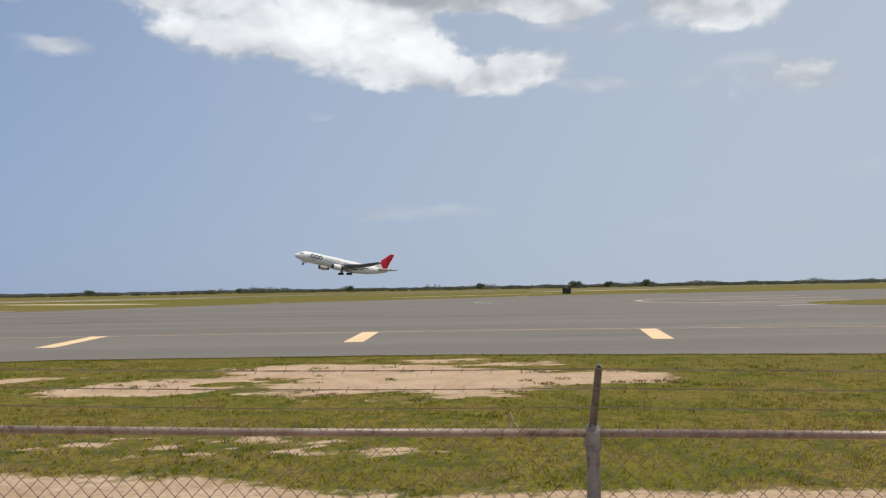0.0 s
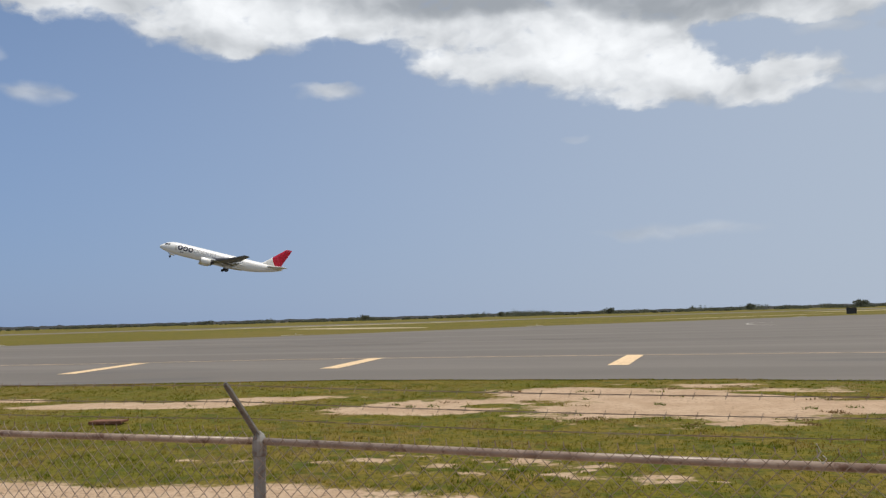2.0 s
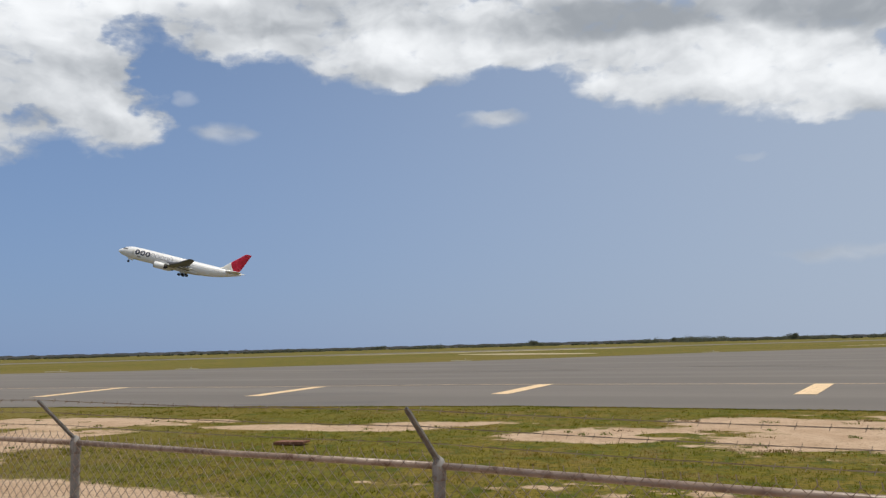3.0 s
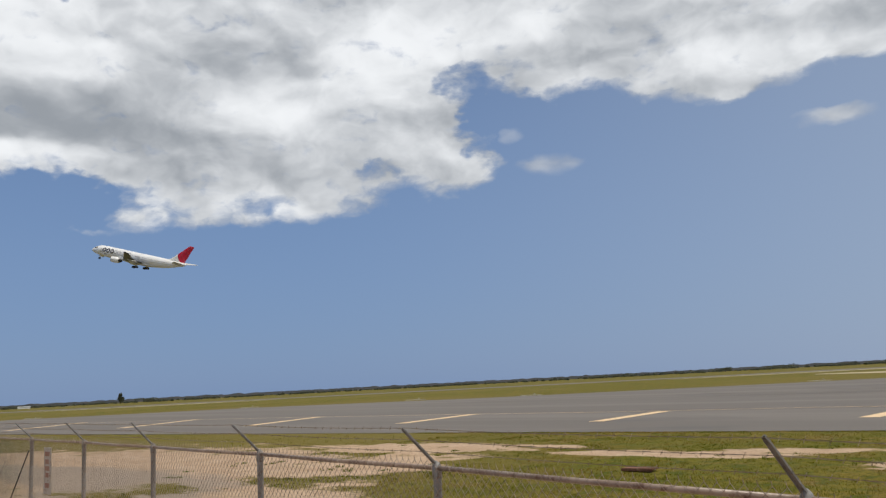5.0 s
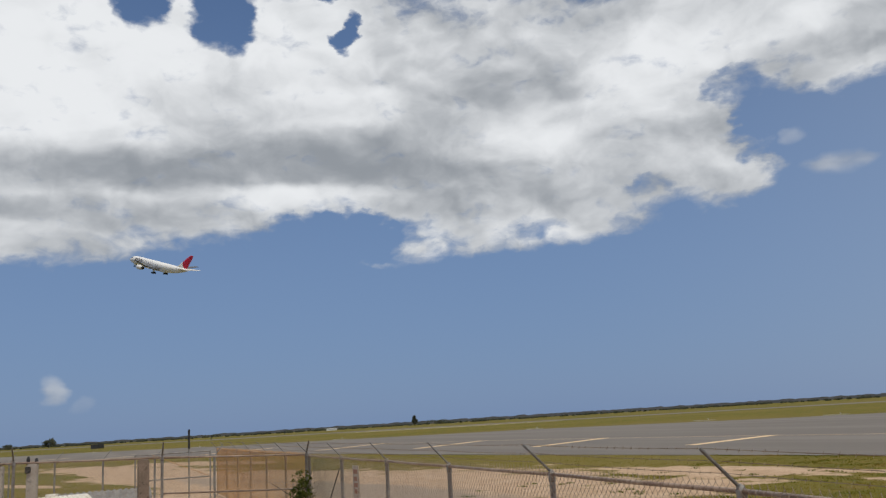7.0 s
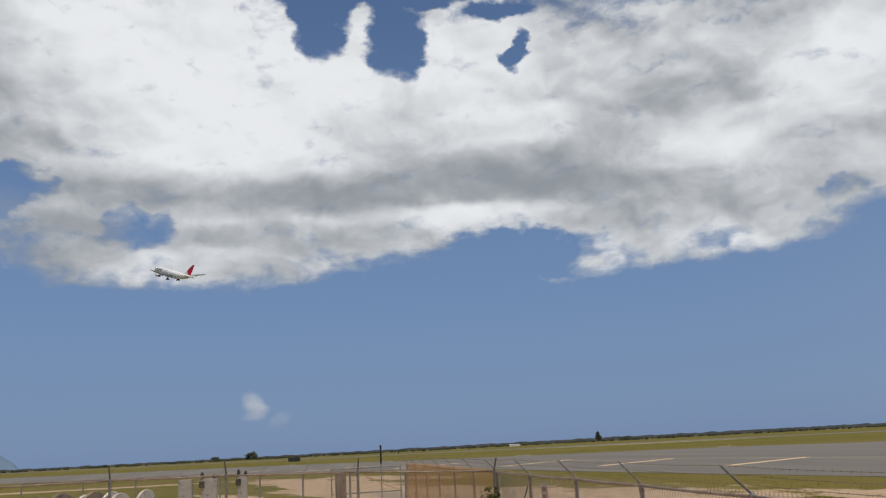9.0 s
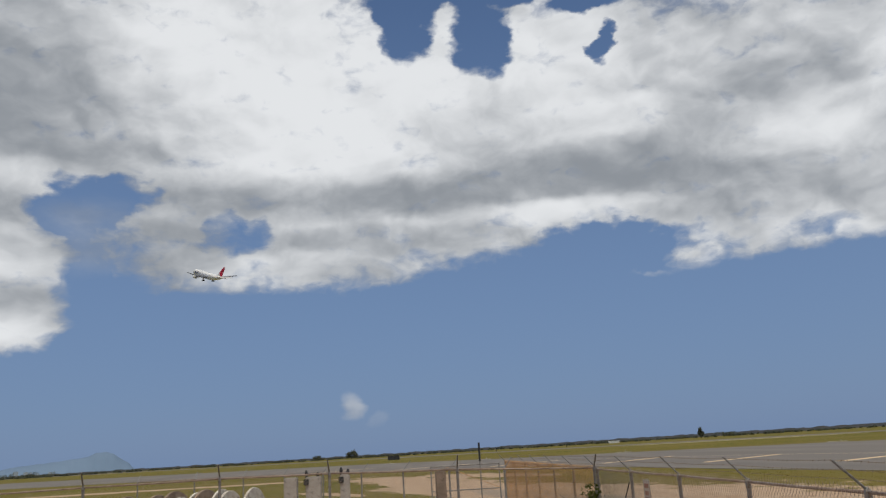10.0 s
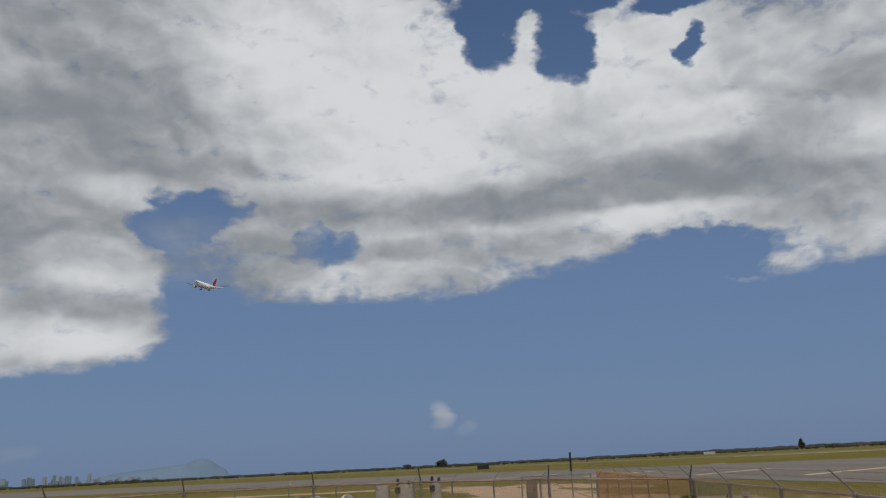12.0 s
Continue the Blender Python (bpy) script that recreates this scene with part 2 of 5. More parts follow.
MAT = {
    "galvanised": material("galvanised_steel", (0.27, 0.26, 0.245), 0.6, 0.1, (0.20, 0.19, 0.18), 6, (0.16, 0.12, 0.095), 0.2),
    "rail": material("rusting_rail", (0.33, 0.25, 0.195), 0.42, 0.0, (0.20, 0.135, 0.10), 4, (0.13, 0.07, 0.045), 0.25, spec=0.6),
    "wire": material("weathered_wire", (0.34, 0.275, 0.215), 0.5, 0.0, (0.25, 0.19, 0.145), 4, (0.13, 0.075, 0.05), 0),
    "barbed": material("rusty_barbed_wire", (0.33, 0.27, 0.21), 0.8, 0, (0.24, 0.18, 0.13), 4, None, 0),
    "rust_wire": material("rusty_wire", (0.52, 0.31, 0.13), 0.8, 0.0, (0.42, 0.23, 0.09), 4, None, 0),
    "black": material("black_paint", (0.022, 0.022, 0.025), 0.6, 0, (0.04, 0.04, 0.04), 3),
    "concrete": material("concrete", (0.40, 0.37, 0.33), 0.9, 0, (0.32, 0.29, 0.26), 3, (0.22, 0.20, 0.18), 0.4),
    "yellow": material("yellow_road_paint", (0.80, 0.585, 0.345), 0.8, 0, (0.72, 0.52, 0.31), 1.2, (0.40, 0.30, 0.18), 0.3),
    "white_line": material("worn_white_paint", (0.55, 0.53, 0.48), 0.8, 0, (0.45, 0.42, 0.38), 0.8, (0.3, 0.28, 0.26), 0.2),
    "thin_line": material("worn_yellow_line", (0.52, 0.38, 0.25), 0.85, 0, (0.40, 0.31, 0.22), 0.7, (0.28, 0.24, 0.20), 0.2),
    "plane_white": material("white_aircraft_paint", (0.80, 0.80, 0.79), 0.3, 0, (0.76, 0.76, 0.75), 0.25, None, 0.0, spec=0.5),
    "plane_grey": material("grey_aircraft_paint", (0.115, 0.118, 0.13), 0.45, 0, (0.095, 0.098, 0.11), 0.4, None, 0.0),
    "plane_belly": material("pale_grey_paint", (0.62, 0.61, 0.58), 0.4, 0, (0.56, 0.55, 0.52), 0.3, None, 0.0),
    "bare_metal": material("bare_metal", (0.55, 0.53, 0.50), 0.35, 0.9, (0.40, 0.38, 0.36), 1.0, None, 0.0),
    "tyre": material("tyre_rubber", (0.02, 0.02, 0.022), 0.85, 0, (0.03, 0.03, 0.03), 3),
    "dark": material("dark_opening", (0.02, 0.02, 0.025), 0.5, 0, None, 2, None, 0.0),
    "ink": material("dark_blue_ink", (0.03, 0.03, 0.06), 0.4, 0, (0.035, 0.035, 0.06), 1, None, 0.0),
    "grey_ink": material("grey_ink", (0.27, 0.27, 0.30), 0.4, 0, (0.25, 0.25, 0.28), 1, None, 0.0),
    "board": material("weathered_white_board", (0.50, 0.45, 0.38), 0.8, 0, (0.42, 0.36, 0.29), 4, (0.30, 0.22, 0.16), 0.2),
    "red_ink": material("faded_red_paint", (0.30, 0.15, 0.10), 0.8, 0, (0.36, 0.22, 0.16), 6, None, 0.1),
    "wood": material("weathered_wood", (0.33, 0.25, 0.18), 0.85, 0, (0.22, 0.16, 0.11), 4, (0.14, 0.10, 0.07), 0.5),
    "pale_wood": material("speckled_pale_wood", (0.74, 0.69, 0.60), 0.85, 0, (0.50, 0.44, 0.36), 5, (0.20, 0.16, 0.12), 0.4),
    "white_tank": material("dusty_white_plastic", (0.74, 0.71, 0.64), 0.5, 0, (0.62, 0.58, 0.50), 2, None, 0.1),
    "bark": material("bark", (0.10, 0.075, 0.055), 0.9, 0, (0.06, 0.045, 0.035), 2, None, 0.5),
    # blue air haze is painted into the ridge and tower colours
    "hill": material("haze_tinted_hill", (0.16, 0.225, 0.31), 1.0, 0, (0.145, 0.205, 0.285), 0.002, None, 0.0, spec=0.0),
    "tower_pale": material("haze_tinted_pale_block", (0.40, 0.45, 0.51), 1.0, 0, (0.33, 0.39, 0.46), 0.01, None, 0.0, spec=0.0),
    "tower": material("haze_tinted_block", (0.28, 0.35, 0.43), 1.0, 0, (0.22, 0.29, 0.37), 0.01, None, 0.0, spec=0.0),
}


# ---- mesh helpers ----
def mesh_ob(name, verts, faces, mat, parent=None, label="", smooth=False):
    me = bpy.data.meshes.new(name)
    me.from_pydata([tuple(v) for v in verts], [], faces)
    me.materials.append(mat)
    if smooth:
        me.shade_smooth()
    me.update()
    ob = new(name, me)
    ob.parent = parent
    if label:
        ob["label"] = label
    return ob


def share(name, data, parent, m=None):
    ob = new(name, data)
    ob.parent = parent
    if m is not None:
        ob.matrix_basis = m
    return ob


def part(name, bm, mat, parent=None, label="", smooth=False):
    me = bpy.data.meshes.new(name)
    bmesh.ops.recalc_face_normals(bm, faces=bm.faces)
    bm.to_mesh(me)
    bm.free()
    me.materials.append(mat)
    if smooth:
        me.shade_smooth()
    ob = new(name, me)
    ob.parent = parent
    if label:
        ob["label"] = label
    return ob


def thing(name, m, label, category, group="", kind=""):
    ob = new(name)
    ob.empty_display_size = 0.2
    ob.matrix_basis = m
    return tagged(ob, label, category, group, kind)


def tube(path, radius, sides=8, closed=True):
    """Verts and faces of a round bar along a path; radius may be a list."""
    path = [Vector(p) for p in path]
    radii = radius if isinstance(radius, (list, tuple)) else [radius] * len(path)
    verts, faces = [], []
    for i, p in enumerate(path):
        d = (path[min(i + 1, len(path) - 1)] - path[max(i - 1, 0)]).normalized()
        u = d.cross(Vector((0, 0, 1)) if abs(d.z) < 0.9 else Vector((0, 1, 0))).normalized()
        v = d.cross(u)
        verts += [p + (u * math.cos(2 * math.pi * k / sides) + v * math.sin(2 * math.pi * k / sides)) * radii[i] for k in range(sides)]
    for i in range(len(path) - 1):
        for k in range(sides):
            a, b = i * sides + k, i * sides + (k + 1) % sides
            faces.append((a, b, b + sides, a + sides))
    if closed:
        faces += [tuple(range(sides))[::-1], tuple(range(len(verts) - sides, len(verts)))]
    return verts, faces


def joined(*pieces):
    verts, faces = [], []
    for v, f in pieces:
        faces += [tuple(i + len(verts) for i in face) for face in f]
        verts += list(v)
    return verts, faces


def box_bm(size, at=(0, 0, 0), bevel=0.0):
    bm = bmesh.new()
    bmesh.ops.create_cube(bm, size=1)
    bmesh.ops.scale(bm, vec=size, verts=bm.verts)
    bmesh.ops.translate(bm, vec=at, verts=bm.verts)
    if bevel:
        bmesh.ops.bevel(bm, geom=bm.edges[:], offset=bevel, segments=2, affect="EDGES")
    return bm


def rings(sections):
    """Closed loft through rings of equal count."""
    n = len(sections[0])
    verts = [v for ring in sections for v in ring]
    faces = [(i * n + k, i * n + (k + 1) % n, (i + 1) * n + (k + 1) % n, (i + 1) * n + k) for i in range(len(sections) - 1) for k in range(n)]
    faces += [tuple(range(n))[::-1], tuple(range(len(verts) - n, len(verts)))]
    return verts, faces


def lerp_rows(rows, x):
    """Straight interpolation in rows of (x, value)."""
    rows = sorted(rows)
    return float(np.interp(x, [r[0] for r in rows], [r[1] for r in rows]))


# ---- ground ----
# bare sandy ground: x, y, half sizes, turn (degrees)
BARE = [(-0.7, 24.3, 4.9, 5.3, 0), (-7.2, 22.4, 3.3, 1.7, 14), (3.3, 22.7, 3.0, 2.2, -12), (-4.4, 26.6, 2.4, 2.1, -25), (-16.4, 22.3, 4.6, 1.1, 8), (-13.4, 24.4, 2.4, 0.9, 15),
        (-22.8, 23.6, 2.4, 0.8, 0), (-28, 21.5, 6.0, 2.5, 10), (-24, 16.5, 3.2, 4.5, 0),
        (-34, 12.0, 14.0, 8.0, 0), (-44, 8.5, 16.0, 7.0, 10), (-60, 4.5, 22.0, 5.5, 8), (-33, 3.5, 10.0, 6.0, 0), (-62, -4.5, 9.0, 1.0, 25), (-103, -28, 3.5, 28, -6),
        (-84, 8, 14, 4, 20), (-78, 2.0, 26, 4.5, 13)]
MOTTLED = [(-4.0, 13.8, 2.6, 1.2, 5), (-1.2, 12.9, 1.4, 0.5, 0), (-9.5, 13.5, 1.8, 0.6, 10)]
GREEN = [(-14.5, 13.2, 2.6, 1.2, 10), (-20.5, 18.6, 1.6, 0.8, 20), (-52, 0.5, 5.0, 1.0, 20), (-74, -3.0, 6.0, 1.2, 20), (-5.9, 22.7, 0.75, 0.5, 0), (-2.4, 28.6, 1.1, 0.45, 0), (0.4, 27.6, 0.8, 0.35, 0), (2.6, 25.9, 2.4, 0.5, -12)]
# worn grey hard standing in the sandy lot
TRACK = [(-33, 9.6, 12.0, 2.6, 9), (-25, 8.6, 5.0, 2.6, 0), (-48, 6.5, 8.0, 2.0, 12)]


def blob(x, y, rows):
    best = -9.0
    for cx, cy, rx, ry, turn in rows:
        c, s = math.cos(radians(turn)), math.sin(radians(turn))
        u, v = ((x - cx) * c + (y - cy) * s) / rx, (-(x - cx) * s + (y - cy) * c) / ry
        best = max(best, 1.0 - math.hypot(u, v))
    return best


def near_edge(x):
    """The near edge of the taxiway."""
    return lerp_rows([(60, 22), (30, 26), (14, 28.6), (0, 31.2), (-14, 31.7), (-33, 28.7), (-55, 25.0), (-80, 21.5), (-100, 19), (-130, 2), (-160, -22), (-180, -56), (-210, -130), (-260, -280)], x)


def bareness(x, y):
    n = noise.fractal(Vector((x * 0.35, y * 0.6, 0.3)), 0.6, 2.1, 5)
    n2 = noise.fractal(Vector((x * 1.7, y * 2.6, 4.1)), 0.6, 2.1, 3)
    sand = blob(x, y, BARE) * 1.5 + 0.55 * n + 0.22 * n2
    verge = 10.35 + 1.2 * min(1.0, max(0.0, (-1.0 - x) / 2.5)) + 0.25 * math.sin(x * 0.8) + 0.5 * n
    road = min(1.0, (verge - y) / 1.6) if x > -22 else -1.0
    sand = max(sand, min(0.14, blob(x, y, MOTTLED)) + 0.75 * n2 + 0.3 * n - 0.16)
    green = blob(x, y, GREEN)
    if green > -0.5:
        sand -= max(0.0, green + 0.3) * 2.5
    return max(sand, road * 1.2 + 0.18 * n2 + 0.1)


def grown(start, stop, first, factor):
    out, step = [start], first
    while abs(out[-1] - start) < abs(stop - start):
        step *= factor
        out.append(out[-1] + math.copysign(step, stop - start))
    return out[1:]


def ground_height(x, y):
    near = max(0.0, 1.0 - abs(y - 18) / 16)
    return 0.05 * near * (noise.noise(Vector((x * 0.5, y * 0.5, 0))) - 0.35) - 0.003


def make_ground():
    xs = sorted(grown(-38.0, -4600, 0.25, 1.045) + list(np.arange(-38.0, 20.01, 0.25)) + grown(20.0, 4600, 0.25, 1.06))
    ys = sorted(grown(6.0, -4600, 0.25, 1.05) + list(np.arange(6.0, 32.01, 0.22)) + grown(32.0, 4600, 0.22, 1.06))
    verts = [(x, y, ground_height(x, y)) for y in ys for x in xs]
    w = len(xs)
    faces = [(j * w + i, j * w + i + 1, j * w + w + i + 1, j * w + w + i) for j in range(len(ys) - 1) for i in range(w - 1)]
    ob = mesh_ob("ground", verts, faces, ground_material(), smooth=True)
    mask = ob.data.attributes.new("bare", "FLOAT", "POINT")
    mask.data.foreach_set("value", [max(-1.0, min(1.5, bareness(x, y))) for x, y, z in verts])
    worn = ob.data.attributes.new("track", "FLOAT", "POINT")
    worn.data.foreach_set("value", [max(-1.0, blob(x, y, TRACK)) for x, y, z in verts])
    return tagged(ob, "flat green and tan grassland with bare sandy patches", "ground", kind="structure")


def ground_material():
    mat = bpy.data.materials.new("grass_and_sand")
    mat.use_nodes = True
    m = Nodes(mat.node_tree)
    place = m.node("ShaderNodeTexCoord").outputs["Object"]
    attr = m.node("ShaderNodeAttribute")
    attr.attribute_name = "bare"
    fine = m.noise(place, 5.0, 6, 0.65)
    sand_cover = m.ramp(m.math("ADD", attr.outputs["Fac"], m.math("MULTIPLY", m.math("SUBTRACT", fine, 0.5), 0.9)), 0.02, 0.30)
    green = m.mix(m.ramp(m.noise(place, 0.22, 4, 0.6), 0.40, 0.62), (0.142, 0.128, 0.011), (0.195, 0.142, 0.024))
    green = m.mix(m.ramp(m.noise(place, 1.3, 6, 0.65), 0.45, 0.66), green, (0.072, 0.088, 0.008))
    green = m.mix(m.math("MULTIPLY", m.ramp(m.noise(place, 0.7, 7, 0.7), 0.52, 0.66), 0.7), green, (0.20, 0.135, 0.05))
    green = m.mix(m.math("MULTIPLY", m.ramp(m.noise(place, 9.0, 6, 0.7), 0.47, 0.62), 0.8), green, (0.042, 0.043, 0.007))
    green = m.mix(m.ramp(m.noise(place, 0.02, 3, 0.6), 0.45, 0.62), green, (0.150, 0.120, 0.026))
    sand = m.mix(m.ramp(m.noise(place, 0.8, 6, 0.6), 0.35, 0.68), (0.50, 0.365, 0.25), (0.41, 0.285, 0.185))
    sand = m.mix(m.ramp(m.noise(place, 4.5, 7, 0.7), 0.48, 0.72), sand, (0.34, 0.235, 0.15))
    sand = m.mix(m.ramp(m.noise(place, 14.0, 5, 0.65), 0.54, 0.68), sand, (0.20, 0.135, 0.08))
    worn = m.node("ShaderNodeAttribute")
    worn.attribute_name = "track"
    worn_cover = m.ramp(m.math("ADD", worn.outputs["Fac"], m.math("MULTIPLY", m.math("SUBTRACT", m.noise(m.vec("MULTIPLY", place, (0.4, 1, 1)), 0.7, 6, 0.6), 0.5), 1.4)), 0.0, 0.35, 0.0, 0.8)
    sand = m.mix(worn_cover, sand, (0.27, 0.225, 0.18))
    bsdf = m.node("ShaderNodeBsdfPrincipled")
    m.put(m.mix(sand_cover, green, sand), bsdf.inputs["Base Color"])
    bsdf.inputs["Roughness"].default_value, bsdf.inputs["Specular IOR Level"].default_value = 0.95, 0.15
    b = m.node("ShaderNodeBump")
    b.inputs["Strength"].default_value, b.inputs["Distance"].default_value = 0.7, 0.05
    m.put(m.noise(place, 9.0, 8, 0.7), b.inputs["Height"])
    m.put(b.outputs[0], bsdf.inputs["Normal"])
    m.put(bsdf.outputs[0], m.node("ShaderNodeOutputMaterial").inputs[0])
    return mat


def asphalt_material():
    mat = bpy.data.materials.new("weathered_asphalt")
    mat.use_nodes = True
    m = Nodes(mat.node_tree)
    place = m.node("ShaderNodeTexCoord").outputs["Object"]
    streak = m.vec("MULTIPLY", place, (0.012, 0.16, 1.0))
    base = m.mix(m.ramp(m.noise(streak, 1.0, 5, 0.6), 0.38, 0.66), (0.155, 0.137, 0.119), (0.195, 0.174, 0.152))
    base = m.mix(m.math("MULTIPLY", m.ramp(m.noise(m.vec("MULTIPLY", place, (0.03, 0.10, 1.0)), 1.0, 6, 0.65, 1.5), 0.56, 0.70), 0.5), base, (0.10, 0.096, 0.092))
    base = m.mix(m.math("MULTIPLY", m.noise(place, 6.0, 4, 0.7), 0.35), base, (0.11, 0.104, 0.098))
    bsdf = m.node("ShaderNodeBsdfPrincipled")
    m.put(base, bsdf.inputs["Base Color"])
    bsdf.inputs["Roughness"].default_value, bsdf.inputs["Specular IOR Level"].default_value = 0.85, 0.25
    b = m.node("ShaderNodeBump")
    b.inputs["Strength"].default_value, b.inputs["Distance"].default_value = 0.3, 0.01
    m.put(m.noise(place, 30.0, 4), b.inputs["Height"])
    m.put(b.outputs[0], bsdf.inputs["Normal"])
    m.put(bsdf.outputs[0], m.node("ShaderNodeOutputMaterial").inputs[0])
    return mat


make_ground()
MAT["asphalt"] = asphalt_material()


def sheet(name, outline, z, mat, label="", category="", parent=None, kind="structure"):
    """A flat slab 3 cm thick with the given outline."""
    n = len(outline)
    verts = [(x, y, z) for x, y in outline] + [(x, y, z - 0.03) for x, y in outline]
    faces = [tuple(range(n)), tuple(range(n, 2 * n))[::-1]] + [(i, i + n, (i + 1) % n + n, (i + 1) % n) for i in range(n)]
    bm = bmesh.new()
    vs = [bm.verts.new(v) for v in verts]
    for f in faces:
        bm.faces.new([vs[i] for i in f])
    ob = part(name, bm, mat, parent)
    if parent is None:
        tagged(ob, label, category, kind=kind)
    return ob


FAR_EDGE = [(320, 330), (90, 235), (31, 225), (-5, 192), (-32, 168), (-54, 134), (-66, 120), (-100, 92), (-146, 75), (-193, 27), (-246, -5), (-300, -75), (-420, -240), (-600, -480)]
xs_edge = [60, 45, 30, 22, 14, 7, 0, -7, -14, -22, -33, -44, -55, -68, -80, -90, -100, -115, -130, -145, -160, -180, -210, -260]
taxiway = sheet("taxiway", FAR_EDGE + [(-330, -420)] + [(x, near_edge(x) + 0.12 * math.sin(x * 1.7)) for x in reversed(xs_edge)] + [(110, 14), (320, -40)], 0.012, MAT["asphalt"],
                "broad grey weathered asphalt taxiway with yellow markings", "taxiway")


def ribbon(name, pts, width, z, mat, parent):
    pts = [Vector((x, y, 0)) for x, y in pts]
    verts, faces = [], []
    for i, p in enumerate(pts):
        d = (pts[min(i + 1, len(pts) - 1)] - pts[max(i - 1, 0)]).normalized()
        s = Vector((-d.y, d.x, 0)) * width / 2
        verts += [(p.x + s.x, p.y + s.y, z), (p.x - s.x, p.y - s.y, z)]
    faces = [(2 * i, 2 * i + 1, 2 * i + 3, 2 * i + 2) for i in range(len(pts) - 1)]
    return mesh_ob(name, verts, faces, mat, parent)


EDGE_LINE = [(60, 37.5), (40, 41.5), (22.7, 44.8), (6.6, 47.8), (-9, 48.5), (-25, 48.5), (-38, 46.1), (-51, 45.3), (-71, 43.4), (-95, 40), (-125, 30), (-160, 5), (-185, -30), (-215, -90)]
for k, off in enumerate((0.0, 0.35)):
    ribbon("edge_line", [(x, y + off) for x, y in EDGE_LINE], 0.20, 0.02, MAT["thin_line"], taxiway)
STRIPES = [((9.55, 37.9), (10.95, 46.7)), ((-4.15, 39.5), (-4.1, 48.5)), ((-18.0, 39.1), (-19.35, 48.9)), ((-31.4, 36.6), (-34.0, 46.2)), ((-46.6, 34.9), (-51.0, 45.4)),
           ((-62.8, 32.3), (-70.9, 43.9)), ((-80, 28.5), (-91, 40.5)), ((-99, 23.5), (-113, 36)), ((24, 35.5), (27, 43.5)), ((-118, 13), (-133, 25)), ((-135, 0), (-150, 13)), ((-148, -16), (-165, -4))]
for a, b in STRIPES:
    ribbon("shoulder_stripe", [a, b], 0.92, 0.026, MAT["yellow"], taxiway)


def arc(cx, cy, rx, ry, a0, a1, n=24):
    return [(cx + rx * math.cos(radians(a0 + (a1 - a0) * i / n)), cy + ry * math.sin(radians(a0 + (a1 - a0) * i / n))) for i in range(n + 1)]


# worn guide lines further out, and the grass island between them
ribbon("guide_line", arc(43, 122, 15, 22, 60, 300), 1.0, 0.024, MAT["thin_line"], taxiway)
ribbon("guide_line", [(32, 108), (52, 112)], 1.5, 0.024, MAT["thin_line"], taxiway)
ribbon("guide_line", [(36, 128), (60, 131)], 1.8, 0.024, MAT["thin_line"], taxiway)
ribbon("guide_line", [(29.5, 94), (33.5, 90)], 0.6, 0.024, MAT["thin_line"], taxiway)
ribbon("guide_line", [(47, 150), (62, 152)], 1.6, 0.024, MAT["white_line"], taxiway)
ribbon("guide_line", [(34, 88), (41, 92)], 0.8, 0.024, MAT["white_line"], taxiway)
ribbon("guide_line", arc(14, 136, 9, 16, 120, 230), 0.35, 0.024, MAT["white_line"], taxiway)

MAT["skid"] = material("dark_tyre_marks", (0.10, 0.092, 0.085), 0.85, 0, (0.135, 0.122, 0.108), 0.5, (0.16, 0.142, 0.125), 0.1)
for cx, cy, rx, ry, a0, a1, width in ((-36, 84, 22, 12, 200, 300, 0.5), (-34, 88, 24, 12, 205, 290, 0.4), (-20, 96, 30, 16, 215, 300, 0.5), (8, 84, 26, 9, 190, 280, 0.4), (-62, 70, 24, 8, 190, 280, 0.45)):
    ribbon("tyre_mark", arc(cx, cy, rx, ry, a0, a1), width, 0.0225, MAT["skid"], taxiway)
island = sheet("grass_island", arc(62, 93, 22, 17, 0, 345, 30), 0.03, bpy.data.materials["grass_and_sand"], "low dry grass island in the taxiway", "grass")

# the runway and the pale strips beyond the taxiway
sheet("runway", [(900, 1230), (900, 1310), (-1500, -775), (-1500, -855)], 0.02, MAT["asphalt"], "long grey runway beyond the grass", "runway")
for cx, cy, rx, ry, turn in [(-88, 205, 34, 7, -38), (-135, 305, 70, 9, 42), (10, 262, 34, 3, 42), (90, 420, 70, 14, 40), (-330, 130, 50, 8, 45)]:
    c, s = math.cos(radians(turn)), math.sin(radians(turn))
    sheet("sand_strip", [(cx + rx * math.cos(a) * c - ry * math.sin(a) * s, cy + rx * math.cos(a) * s + ry * math.sin(a) * c)
                         for a in np.linspace(0, 2 * math.pi, 18, endpoint=False)], 0.02, material("pale_sand", (0.46, 0.38, 0.27), 0.95, 0, (0.36, 0.30, 0.18), 0.08),
          "pale bare sandy strip in the grass", "ground")

# ---- the chain-link fence ----
POSTS = [(6.66, 3.49), (3.66, 3.69), (0.65, 3.88), (-2.35, 4.07), (-5.31, 4.22), (-8.28, 4.34), (-11.30, 4.43), (-14.29, 4.52), (-17.28, 4.55), (-20.27, 4.59),
         (-23.26, 4.65), (-26.25, 4.69), (-29.24, 4.72), (-32.2, 4.75), (-35.2, 4.78), (-38.2, 4.8)]
CORNER = 9
RAIL_Z = 1.83
RAILS = [1.69, 1.715, 1.745, 1.785, 1.805] + [1.815] * 11


